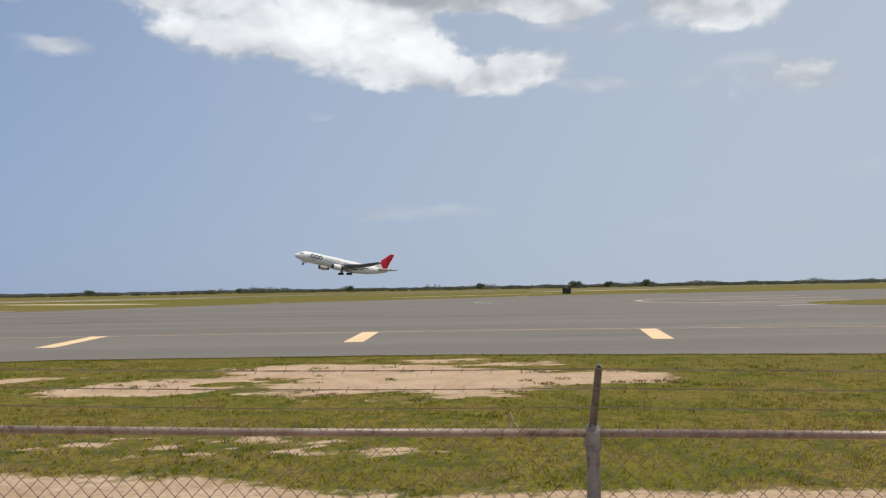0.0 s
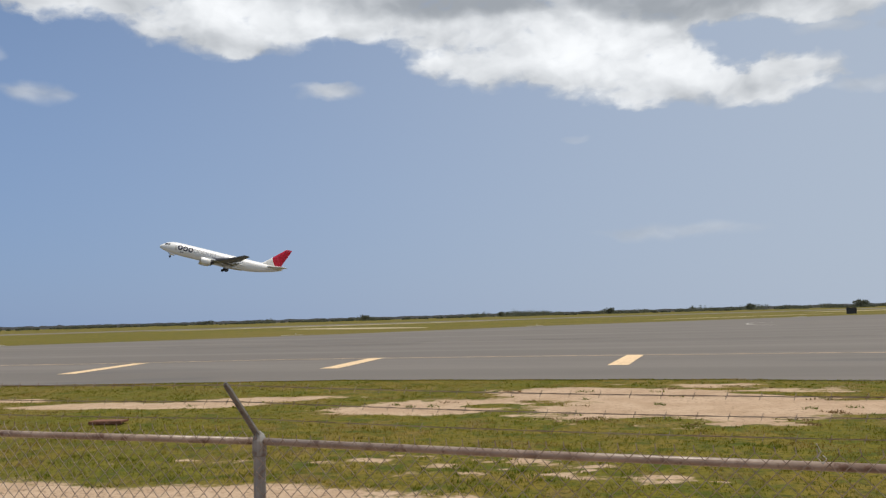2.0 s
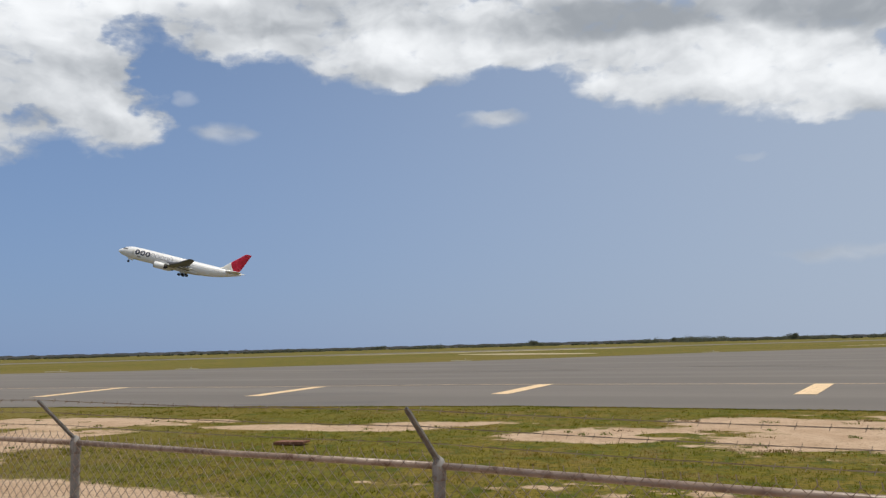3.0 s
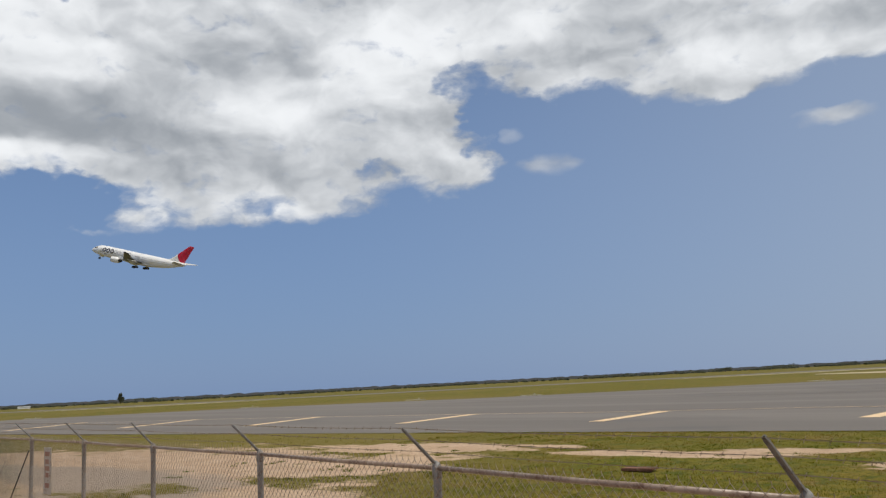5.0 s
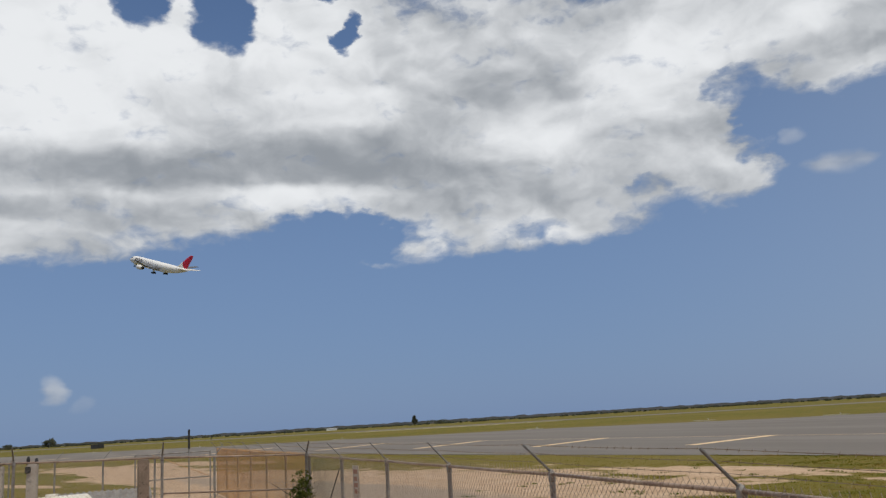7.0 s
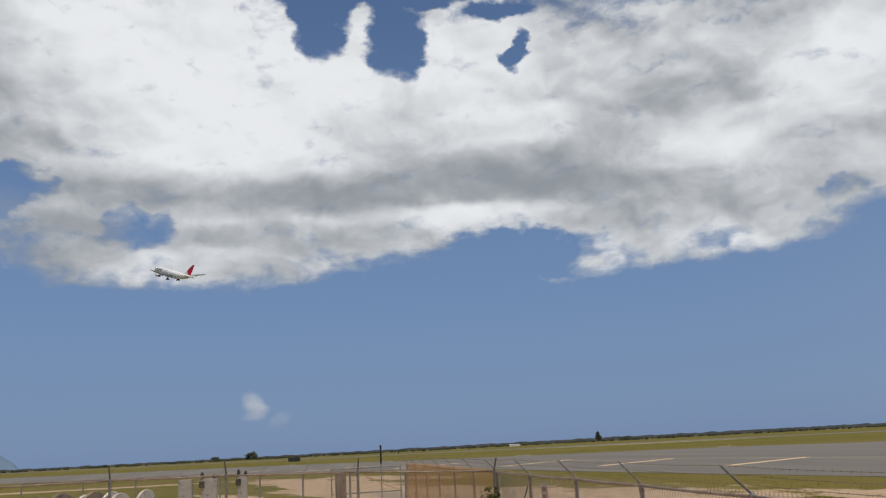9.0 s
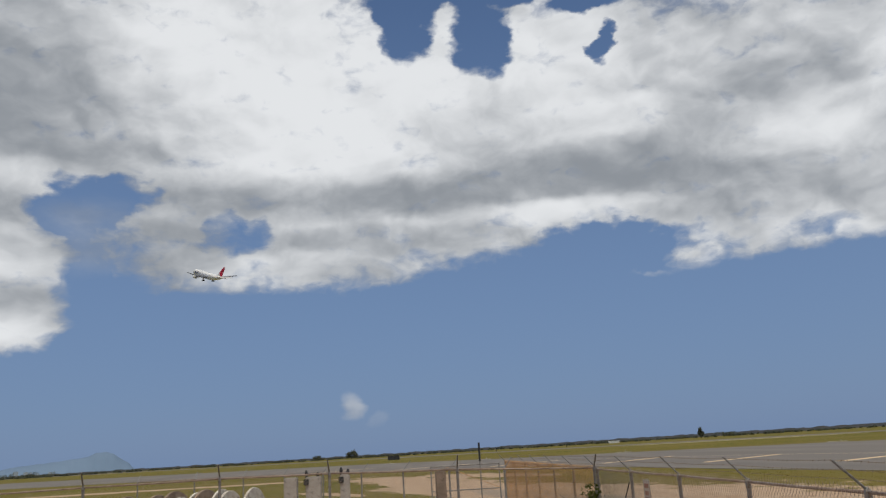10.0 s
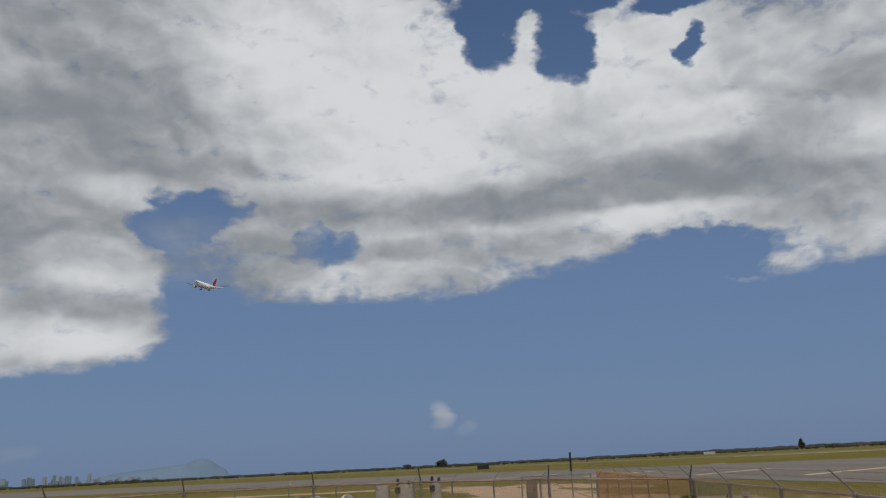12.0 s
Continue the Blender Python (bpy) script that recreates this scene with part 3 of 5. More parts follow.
def lattice(length, height, pitch=0.08, wire=0.0026, barbs=True):
    """Woven zigzag wires of a chain-link panel along +x, standing on z = 0, with the twisted ends above the top."""
    verts, faces = [], []
    step = pitch / 2
    rows = int(height / step)
    count = int(length / step)
    tri = [(math.cos(a), math.sin(a)) for a in (0.5, 2.6, 4.7)]
    for i in range(count):
        x0 = (i + 0.5) * length / count
        path = []
        for k in range(rows + 1):
            path.append((x0 + (step / 2 if (k + i) % 2 else -step / 2), 0.003 if k % 2 else -0.003, height * k / rows))
        if barbs and (rows + i) % 2:
            path.append((path[-1][0] + 0.004, 0, height + 0.026))
        start = len(verts)
        for p in path:
            verts += [(p[0] + wire * a, p[1] + wire * b, p[2]) for a, b in tri]
        for k in range(len(path) - 1):
            for j in range(3):
                a, b = start + 3 * k + j, start + 3 * k + (j + 1) % 3
                faces.append((a, b, b + 3, a + 3))
    return verts, faces


def along(a, b, z=0.0):
    """The pose at a with x towards b."""
    return pose(a[0], a[1], z, 0, 0, math.degrees(math.atan2(b[1] - a[1], b[0] - a[0])))


def post_mesh(radius, height):
    v, f = tube([(0, 0, -0.3), (0, 0, height)], radius, 14)
    return v, f


def arm_mesh():
    """A pressed steel arm: socket over the post top and a folded blade leaning out along +y."""
    bm = bmesh.new()
    prof = [(-0.021, 0.0), (-0.021, 0.012), (0.0, 0.02), (0.021, 0.012), (0.021, 0.0), (0.016, 0.0), (0.014, 0.008), (0, 0.014), (-0.014, 0.008), (-0.016, 0.0)]
    secs = []
    for s, w in ((0.0, 0.85), (0.20, 0.78), (0.38, 0.70), (0.405, 0.45)):
        secs.append([Vector((px * w, 0.01 + s * 0.70 - py * 0.72, 0.02 + s * 0.715 + py * 0.70)) for px, py in prof])
    return rings(secs)


def cap_mesh():
    v, f = tube([(0, 0, -0.075), (0, 0, -0.07), (0, 0, 0.005), (0, 0.004, 0.03), (0, 0.01, 0.05)], [0.034, 0.037, 0.037, 0.028, 0.012], 14)
    return v, f


def barbed(points, sag=0.012):
    """Two twisted strands with four-point barbs, through the points."""
    pieces = []
    for a, b in zip(points[:-1], points[1:]):
        a, b = Vector(a), Vector(b)
        n = max(2, int((b - a).length / 0.09))
        for ph in (0, math.pi):
            path = []
            for i in range(n + 1):
                t = i / n
                p = a.lerp(b, t) - Vector((0, 0, sag * 4 * t * (1 - t)))
                path.append(p + Vector((0, 0.0022 * math.cos(i * 1.6 + ph), 0.0022 * math.sin(i * 1.6 + ph))))
            pieces.append(tube(path, 0.0015, 3, False))
        d = (b - a).normalized()
        for k in range(int((b - a).length / 0.125)):
            t = (k + 0.5) * 0.125 / (b - a).length
            p = a.lerp(b, t) - Vector((0, 0, sag * 4 * t * (1 - t)))
            for e in (Vector((0.4, 0.3, 1)), Vector((-0.4, 1, -0.3))):
                pieces.append(tube([p - e * 0.014, p + e * 0.014], 0.0018, 3, False))
    return joined(*pieces)


def build_fence(name, posts, rails, label, arms=True, lean=1.0, rusty=lambda i: False, mid=lambda i: False, posts_r=0.031, wires=True, pitch=0.08):
    """A chain-link fence through the posts (x, y, rail height)."""
    root = thing(name, pose(0, 0, 0), label, "fence")
    post_data, panel_data = None, {}
    arm_v, arm_f = arm_mesh()
    for i, (x, y, h) in enumerate(posts):
        j = min(i, len(posts) - 2)
        turn = along(posts[j], posts[j + 1])
        turn = turn @ (pose(0, 0, 0, 0, 0, 180) if lean < 0 else pose(0, 0, 0))
        turn.translation = (x, y, h)
        fat = 1.45 if rusty(i) is None else 1.0
        mesh_ob("post", *post_mesh(posts_r * fat, h - 0.06), MAT["galvanised"], root, smooth=False).matrix_basis = pose(x, y, 0)
        cap = mesh_ob("cap", *cap_mesh(), MAT["galvanised"], root)
        cap.matrix_basis = turn
        if arms:
            arm = mesh_ob("arm", arm_v, arm_f, MAT["arm"], root)
            arm.matrix_basis = turn @ pose(0, 0, 0, random.uniform(-3, 3), random.uniform(-2, 2), random.uniform(-3, 3))
    for i in range(len(posts) - 1):
        a, b = Vector(posts[i]), Vector(posts[i + 1])
        length = (b - a).length
        v, f = tube([a, a.lerp(b, 0.5) - Vector((0, 0, 0.006)), b], 0.019, 12)
        mesh_ob("top_rail", v, f, MAT["rail"], root, smooth=False).data.shade_smooth()
        if mid(i):
            v, f = tube([a - Vector((0, 0, 0.75)), b - Vector((0, 0, 0.75))], 0.02, 10)
            mesh_ob("middle_rail", v, f, MAT["rail"], root)
        v, f = lattice(length, min(a.z, b.z) - 0.005, pitch, 0.0034 if rusty(i) else 0.0027)
        panel = mesh_ob("chain_link_panel", v, f, MAT["rust_wire"] if rusty(i) else MAT["wire"], root)
        m = along(posts[i], posts[i + 1], 0.06)
        side = 0.03 if lean > 0 else -0.03
        panel.matrix_basis = m @ pose(0, side, 0, 0, 0, 0)
    if arms and wires:
        for s in (0.13, 0.26, 0.385):
            pts = []
            for i, (x, y, h) in enumerate(posts):
                j = min(i, len(posts) - 2)
                m = along(posts[j], posts[j + 1]) @ (pose(0, 0, 0, 0, 0, 180) if lean < 0 else pose(0, 0, 0))
                m.translation = (x, y, h)
                pts.append(m @ Vector((0, 0.01 + s * 0.70, 0.035 + s * 0.715)))
            v, f = barbed(pts)
            mesh_ob("barbed_wire", v, f, MAT["barbed"], root, "thin rusty barbed wire")
    return root


MAT["arm"] = material("weathered_arm_steel", (0.21, 0.205, 0.20), 0.5, 0.0, (0.14, 0.135, 0.13), 12, (0.06, 0.05, 0.045), 0.2)
build_fence("perimeter_fence", [(x, y, h) for (x, y), h in zip(POSTS, RAILS)], None, "galvanised chain-link fence with rusty top rail and barbed wire arms",
            rusty=lambda i: i >= CORNER)


def screen_material():
    """Torn green shade netting: open weave, denser towards the corner post."""
    mat = bpy.data.materials.new("green_shade_netting")
    mat.use_nodes = True
    m = Nodes(mat.node_tree)
    place = m.node("ShaderNodeTexCoord").outputs["Object"]
    parts = m.node("ShaderNodeSeparateXYZ")
    m.put(place, parts.inputs[0])
    weave = m.ramp(m.noise(m.vec("MULTIPLY", place, (1.5, 1, 4.0)), 1.2, 5, 0.6), 0.3, 0.7, 0.55, 1.0)
    dense = m.math("MULTIPLY", m.ramp(parts.outputs[0], 0.2, 3.9, 0.12, 0.52), weave)
    bsdf = m.node("ShaderNodeBsdfPrincipled")
    m.put(m.mix(m.noise(place, 3.0, 4), (0.16, 0.25, 0.12), (0.26, 0.33, 0.20)), bsdf.inputs["Base Color"])
    bsdf.inputs["Roughness"].default_value, bsdf.inputs["Specular IOR Level"].default_value = 0.9, 0.1
    clear = m.node("ShaderNodeBsdfTransparent")
    both = m.node("ShaderNodeMixShader")
    m.put(dense, both.inputs[0])
    m.put(clear.outputs[0], both.inputs[1])
    m.put(bsdf.outputs[0], both.inputs[2])
    m.put(both.outputs[0], m.node("ShaderNodeOutputMaterial").inputs[0])
    return mat


def build_screen():
    root = thing("shade_screen", along((-16.3, 4.60), (-20.2, 4.64)), "torn pale green shade netting tied to the fence", "netting")
    verts, faces = [], []
    for i in range(27):
        for j in range(9):
            x, z = 3.9 * i / 26, 0.08 + 1.68 * j / 8
            verts.append((x, -0.02 + 0.012 * math.sin(x * 5 + j), z - 0.02 * abs(math.sin(x * 2.1)) * (j / 8)))
    for i in range(26):
        for j in range(8):
            a = 9 * i + j
            faces.append((a, a + 9, a + 10, a + 1))
    mesh_ob("net", verts, faces, screen_material(), root, smooth=True)
    for x in (0.3, 1.3, 2.3, 3.3):
        v, f = tube([(x, -0.03, 1.74), (x + 0.01, 0.03, 1.80), (x + 0.02, 0.05, 1.74)], 0.003, 5)
        mesh_ob("tie", v, f, MAT["black"], root)


build_screen()
CROSS = [(-20.27, 4.52, 1.85), (-20.27, 1.39, 2.0), (-20.27, -1.48, 2.08), (-20.27, -3.9, 2.11), (-20.1, -6.8, 2.10), (-19.8, -9.8, 2.08)]
build_fence("cross_fence", CROSS, None, "grey chain-link cross fence with top and middle rails", lean=1, mid=lambda i: i == 0, wires=False)


# ---- the airliner ----
def fuselage_mesh():
    rows = [(27.4, -0.62, 0.06, 0.06), (27.2, -0.6, 0.5, 0.45), (26.6, -0.54, 0.98, 0.92), (25.6, -0.38, 1.48, 1.45), (24.2, -0.15, 1.95, 2.02), (22.5, -0.02, 2.3, 2.42),
            (20.5, 0, 2.47, 2.64), (18, 0, 2.52, 2.7), (6, 0, 2.52, 2.7), (-6, 0, 2.52, 2.7), (-9.5, 0.05, 2.47, 2.65), (-13, 0.27, 2.3, 2.42), (-16.5, 0.62, 1.98, 2.06),
            (-20, 1.05, 1.5, 1.57), (-23.3, 1.47, 0.88, 0.98), (-25.0, 1.66, 0.42, 0.5), (-25.4, 1.7, 0.2, 0.25)]
    n = 28
    return rings([[(x, ry * math.cos(2 * math.pi * k / n), zc + rz * math.sin(2 * math.pi * k / n)) for k in range(n)] for x, zc, ry, rz in rows])


def foil(chord, thick, n=9):
    top = [(0.0, 0.0)] + [(-(i / n) ** 1.6, thick * 2.6 * math.sqrt(i / n) * (1 - i / n) ** 0.9 + 0.002) for i in range(1, n)] + [(-1.0, 0.003)]
    low = [(-(i / n) ** 1.6, -thick * 1.5 * math.sqrt(i / n) * (1 - i / n) ** 0.9) for i in range(n - 1, 0, -1)]
    return [(x * chord, z * chord) for x, z in top + low]


def wing_mesh(side, stations, thick=0.12):
    return rings([[(x0 + fx, side * y, z + fz) for fx, fz in foil(chord, thick)] for y, x0, z, chord in stations])


def fin_material():
    mat = bpy.data.materials.new("red_and_white_tail_paint")
    mat.use_nodes = True
    m = Nodes(mat.node_tree)
    place = m.node("ShaderNodeTexCoord").outputs["Object"]
    d = m.vec("LENGTH", m.vec("MULTIPLY", m.vec("SUBTRACT", place, (-25.6, 0, 6.9)), (1, 0, 1)), out=1)
    inside = m.ramp(d, 5.65, 5.75, 1.0, 0.0)
    band = m.math("MULTIPLY", m.math("LESS_THAN", m.math("ABSOLUTE", m.math("SUBTRACT", d, 3.4)), 0.09), 0.15)
    red = m.mix(m.ramp(m.noise(place, 0.5, 4), 0.4, 0.6), (0.58, 0.006, 0.04), (0.50, 0.006, 0.035))
    bsdf = m.node("ShaderNodeBsdfPrincipled")
    m.put(m.mix(inside, (0.80, 0.79, 0.75), m.mix(band, red, (0.8, 0.5, 0.5))), bsdf.inputs["Base Color"])
    bsdf.inputs["Roughness"].default_value = 0.35
    m.put(bsdf.outputs[0], m.node("ShaderNodeOutputMaterial").inputs[0])
    return mat


def side_plate(x0, x1, z0, z1, out=0.02, slant=0.0):
    """A thin plate lying on the left flank of the fuselage."""
    verts = []
    n = 5
    for off in (0.0, out):
        for i in range(n + 1):
            z = z0 + (z1 - z0) * i / n
            y = 2.52 * math.sqrt(max(0.0, 1 - (z / 2.7) ** 2)) + off + 0.004
            s = slant * (i / n)
            verts += [(x0 + s, y, z), (x1 + s, y, z)]
    k = 2 * (n + 1)
    faces = []
    for i in range(n):
        a = 2 * i
        faces += [(a, a + 1, a + 3, a + 2), (a + k + 2, a + k + 3, a + k + 1, a + k), (a, a + 2, a + k + 2, a + k), (a + 1, a + k + 1, a + k + 3, a + 3)]
    faces += [(0, k, k + 1, 1), (k - 2, k - 1, 2 * k - 1, 2 * k - 2)]
    return verts, faces


def wheel_mesh(r, w):
    v, f = tube([(0, -w / 2, 0), (0, -w / 2 + 0.04, 0), (0, w / 2 - 0.04, 0), (0, w / 2, 0)], [r * 0.82, r, r, r * 0.82], 18)
    return v, f


def build_airliner():
    root = thing("airliner", pose(0, 0, 0), "white twin-engine airliner with red tail, climbing, wheels down", "airplane")
    mesh_ob("fuselage", *fuselage_mesh(), MAT["plane_white"], root, "white painted fuselage", True)
    mesh_ob("belly_fairing", *rings([[(x, 2.35 * s * math.cos(a), -2.2 + 0.95 * s * math.sin(a)) for a in np.linspace(0, 2 * math.pi, 20, endpoint=False)]
                                     for x, s in ((9.5, 0.15), (8, 0.7), (5, 1), (-5, 1), (-8, 0.7), (-9.5, 0.15))]), MAT["plane_belly"], root, smooth=True)
    fin = mesh_ob("tail_fin", *rings([[(x0 + fx, fz, z) for fx, fz in foil(chord, 0.10)] for z, x0, chord in ((1.6, -13.6, 10.4), (3.2, -16.8, 7.8), (10.7, -24.9, 2.7), (10.95, -25.4, 2.0))]),
                  fin_material(), root, "red tail fin with a white lower front", False)
    for side in (1, -1):
        wing = mesh_ob("wing", *wing_mesh(side, [(0, 9.2, -1.75, 12.2), (2.5, 7.7, -1.65, 10.6), (7.8, 4.1, -1.15, 7.1), (15.5, -1.2, 0.15, 4.7), (23.3, -6.2, 2.35, 2.4), (23.85, -6.9, 2.52, 1.4)]),
                       MAT["plane_grey"], root, "grey wing with flaps partly out", True)
        mesh_ob("flap", *wing_mesh(side, [(3.2, -2.6, -2.0, 2.0), (7.6, -2.6, -1.55, 1.9), (14.5, -4.9, -0.75, 1.4)], 0.10), MAT["plane_grey"], wing, smooth=True)
        for fy in (6.0, 11.0, 14.5):
            fx = lerp_rows([(6, 1.0), (11, -2.0), (14.5, -4.2)], fy)
            fz = lerp_rows([(6, -1.75), (11, -1.15), (14.5, -0.75)], fy)
            mesh_ob("flap_track_fairing", *tube([(fx + 1.2, side * fy, fz), (fx, side * fy, fz - 0.25), (fx - 2.5, side * fy, fz - 0.35), (fx - 4.0, side * fy, fz - 0.3)], [0.05, 0.22, 0.22, 0.04], 8), MAT["plane_belly"], wing, smooth=True)
        mesh_ob("tailplane", *wing_mesh(side, [(0.4, -17.6, 1.5, 6.6), (9.2, -24.1, 2.3, 2.3), (9.4, -24.5, 2.32, 1.6)], 0.09), MAT["plane_belly"], root, smooth=True)
        c = Vector((7.0, side * 7.9, -2.7))
        n = 22

        def hoop(x, r):
            return [(c.x + x, c.y + r * math.cos(2 * math.pi * k / n), c.z + r * math.sin(2 * math.pi * k / n)) for k in range(n)]
        engine = mesh_ob("engine", *rings([hoop(2.75, 1.08), hoop(2.95, 1.2), hoop(2.85, 1.32), hoop(2.0, 1.43), hoop(0.4, 1.42), (hoop(-1.3, 1.2)), hoop(-1.35, 1.12)]), MAT["plane_white"], root, "white engine nacelle with a metal lip", True)
        mesh_ob("intake_lip", *rings([hoop(2.78, 1.08), hoop(2.98, 1.19), hoop(2.86, 1.335), hoop(2.66, 1.37), hoop(2.5, 1.1)]), MAT["bare_metal"], engine, "shiny metal intake lip", True)
        mesh_ob("fan", *rings([hoop(2.80, 1.06), hoop(2.805, 0.25), hoop(3.0, 0.02)]), MAT["dark"], engine, "dark fan disc")
        mesh_ob("exhaust", *rings([hoop(-1.2, 0.95), hoop(-2.4, 0.72), hoop(-2.42, 0.5), hoop(-3.1, 0.08)]), MAT["dark"], engine, "dark exhaust core", True)
        mesh_ob("pylon", *rings([[(c.x + x, c.y + s * 0.22, z) for x, z, s in ((1.5 + dx, c.z + dz, -w), (1.5 + dx, c.z + dz, w), (-4.8, -1.9 + dz * 0.2, w), (-4.8, -1.9 + dz * 0.2, -w))]
                                 for dx, dz, w in ((0, 1.25, 1), (-2.2, 2.15, 0.8))]), MAT["plane_white"], root)
        gear = mesh_ob("main_gear", *joined(tube([(-1.6, side * 4.4, -2.2), (-1.3, side * 4.65, -4.3)], 0.19, 10), tube([(0.4, side * 3.3, -2.5), (-1.35, side * 4.6, -3.8)], 0.10, 8),
                                            tube([(-0.5, side * 4.65, -4.42), (-2.1, side * 4.65, -4.12)], 0.14, 8)), MAT["plane_grey"], root, "landing gear leg with four dark wheels")
        for wx, wz in ((-0.55, -4.43), (-2.05, -4.13)):
            for wy in (-0.55, 0.55):
                mesh_ob("wheel", *wheel_mesh(0.60, 0.42), MAT["tyre"], gear, "black tyre").matrix_basis = pose(wx, side * 4.65 + wy, wz)
        mesh_ob("gear_door", *rings([[(x, side * 4.95 + o, z) for x, z in ((-0.5, -2.3), (-2.6, -2.3), (-2.2, -3.6), (-0.9, -3.6))] for o in (0, 0.06)]), MAT["plane_belly"], root)
    nose = mesh_ob("nose_gear", *joined(tube([(22.0, 0, -2.2), (22.3, 0, -3.95)], 0.13, 10), tube([(23.4, 0, -2.3), (22.25, 0, -3.3)], 0.07, 8), tube([(22.3, -0.35, -3.95), (22.3, 0.35, -3.95)], 0.08, 8)),
                   MAT["plane_grey"], root, "nose gear leg with two wheels")
    for wy in (-0.3, 0.3):
        mesh_ob("wheel", *wheel_mesh(0.47, 0.3), MAT["tyre"], nose).matrix_basis = pose(22.3, wy, -3.98)
    for wy in (-0.5, 0.5):
        mesh_ob("nose_gear_door", *rings([[(x, wy + o, z) for x, z in ((22.6, -2.4), (20.6, -2.6), (20.7, -3.3), (22.5, -3.2))] for o in (-0.03, 0.03)]), MAT["plane_white"], root)
    # flight-deck glass: panes following the nose
    for side in (1, -1):
        for a0, a1, xf, xb in ((0.95, 1.5, 25.55, 24.75), (0.50, 0.9, 25.35, 24.15), (0.42, 0.72, 24.05, 23.35)):
            verts = []
            for x, up in ((xf, 0.25), (xb, 0.75)):
                zc, ry, rz = lerp_rows([(25.6, -0.38), (24.2, -0.15), (22.5, -0.02)], x), lerp_rows([(25.6, 1.48), (24.2, 1.95), (22.5, 2.3)], x), lerp_rows([(25.6, 1.45), (24.2, 2.02), (22.5, 2.42)], x)
                for a in (a0, a1):
                    for o in (0.985, 1.02):
                        verts.append((x, side * ry * o * math.cos(a), zc + rz * o * math.sin(a)))
            mesh_ob("cockpit_window", verts, [(1, 3, 7, 5), (0, 4, 6, 2), (0, 1, 5, 4), (2, 6, 7, 3), (0, 2, 3, 1), (4, 5, 7, 6)], MAT["dark"], root, "dark flight-deck window")
    # plain shapes in place of the airline's marks: three heavy dark forms and five slim grey ones
    for i in range(3):
        mesh_ob("dark_mark", *ring_plate(19.0 - i * 2.2, 0.72, 1.02, 1.12, 0.58), MAT["ink"], root, "bold dark rounded mark on the side")
    for i in range(5):
        mesh_ob("grey_mark", *ring_plate(12.55 - i * 1.95, 0.75, 0.85, 0.92 if i < 4 else 1.15, 0.20), MAT["grey_ink"], root, "slim grey rounded mark on the side")
    mesh_ob("small_mark", *side_plate(1.4, -1.2, 0.5, 0.75), MAT["grey_ink"], root)
    for i in range(44):
        x = 19.5 - i * 0.82
        mesh_ob("cabin_window", *side_plate(x, x - 0.26, 0.62 - 0.0, 0.98, 0.008), MAT["grey_ink"], root)
    for x in (21.2, -14.2, -0.4):
        mesh_ob("cabin_door", *side_plate(x, x - 0.9, -0.7, 1.15, 0.012), MAT["plane_belly"], root) if x > -6 else None
    mesh_ob("cargo_mark", *side_plate(18.8, 17.3, -1.35, -0.95), MAT["grey_ink"], root)
    return root


def ring_plate(x, z, rx, rz, stroke, n=18):
    """A rounded ring lying on the left flank."""
    verts = []
    for k in range(n):
        a = 2 * math.pi * k / n
        for r, o in ((0.0, 0.004), (0.0, 0.03), (stroke, 0.03), (stroke, 0.004)):
            zz = z + (rz - r) * math.sin(a)
            verts.append((x + (rx - r) * math.cos(a), 2.52 * math.sqrt(max(0.0, 1 - (zz / 2.7) ** 2)) + o, zz))
    faces = []
    for k in range(n):
        p, q = 4 * k, 4 * ((k + 1) % n)
        faces += [(p + j, q + j, q + (j + 1) % 4, p + (j + 1) % 4) for j in range(4)]
    return verts, faces


airliner = build_airliner()


MAT["rust_plate"] = material("rusty_steel_plate", (0.20, 0.09, 0.05), 0.85, 0, (0.14, 0.06, 0.035), 3, (0.26, 0.14, 0.08), 0.4)

# ---- the storage corner beyond the cross fence ----
OUTER = [(-25.3, 3.1), (-27.9, 1.7), (-30.5, 0.3), (-33.2, -1.2), (-35.9, -2.8), (-38.2, -4.6), (-40.0, -6.6), (-41.3, -9.0), (-42.3, -11.8)]
build_fence("outer_fence", [(x, y, RAIL_Z) for x, y in OUTER], None, "pale grey chain-link fence with short arms at the sandy lot", lean=-1.0, wires=False, pitch=0.11)


def rod(name, a, b, r, mat, parent, sides=8):
    v, f = tube([a, b], r, sides)
    return mesh_ob(name, v, f, mat, parent)


def build_gate():
    root = thing("swing_gate", pose(-33.9, 4.0, 0), "grey tube-framed chain-link swing gate standing open", "gate")
    w, h = 2.6, 1.85
    for z in (0.15, 0.95, h):
        rod("frame_rail", (0, 0, z), (0, -w, z), 0.024, MAT["galvanised"], root)
    for y in (0, -w):
        rod("frame_stile", (0, y, 0.1), (0, y, h + 0.02), 0.026, MAT["galvanised"], root)
    rod("brace", (0, 0, 0.95), (0, -w * 0.8, h), 0.012, MAT["rust_wire"], root)
    v, f = lattice(w, h - 0.2, 0.09, 0.0014, False)
    mesh_ob("chain_link_panel", v, f, MAT["wire"], root).matrix_basis = pose(0, 0, 0.15, 0, 0, -90)
    return root


build_gate()
gate_pole = thing("gate_pole", pose(-27, 2.59, 0), "thin pole, black above and pale grey below", "pole")
rod("lower_pole", (0, 0, -0.2), (0, 0, 2.07), 0.018, MAT["galvanised"], gate_pole)
rod("upper_pole", (0, 0, 2.06), (0, 0, 2.61), 0.030, MAT["black"], gate_pole)


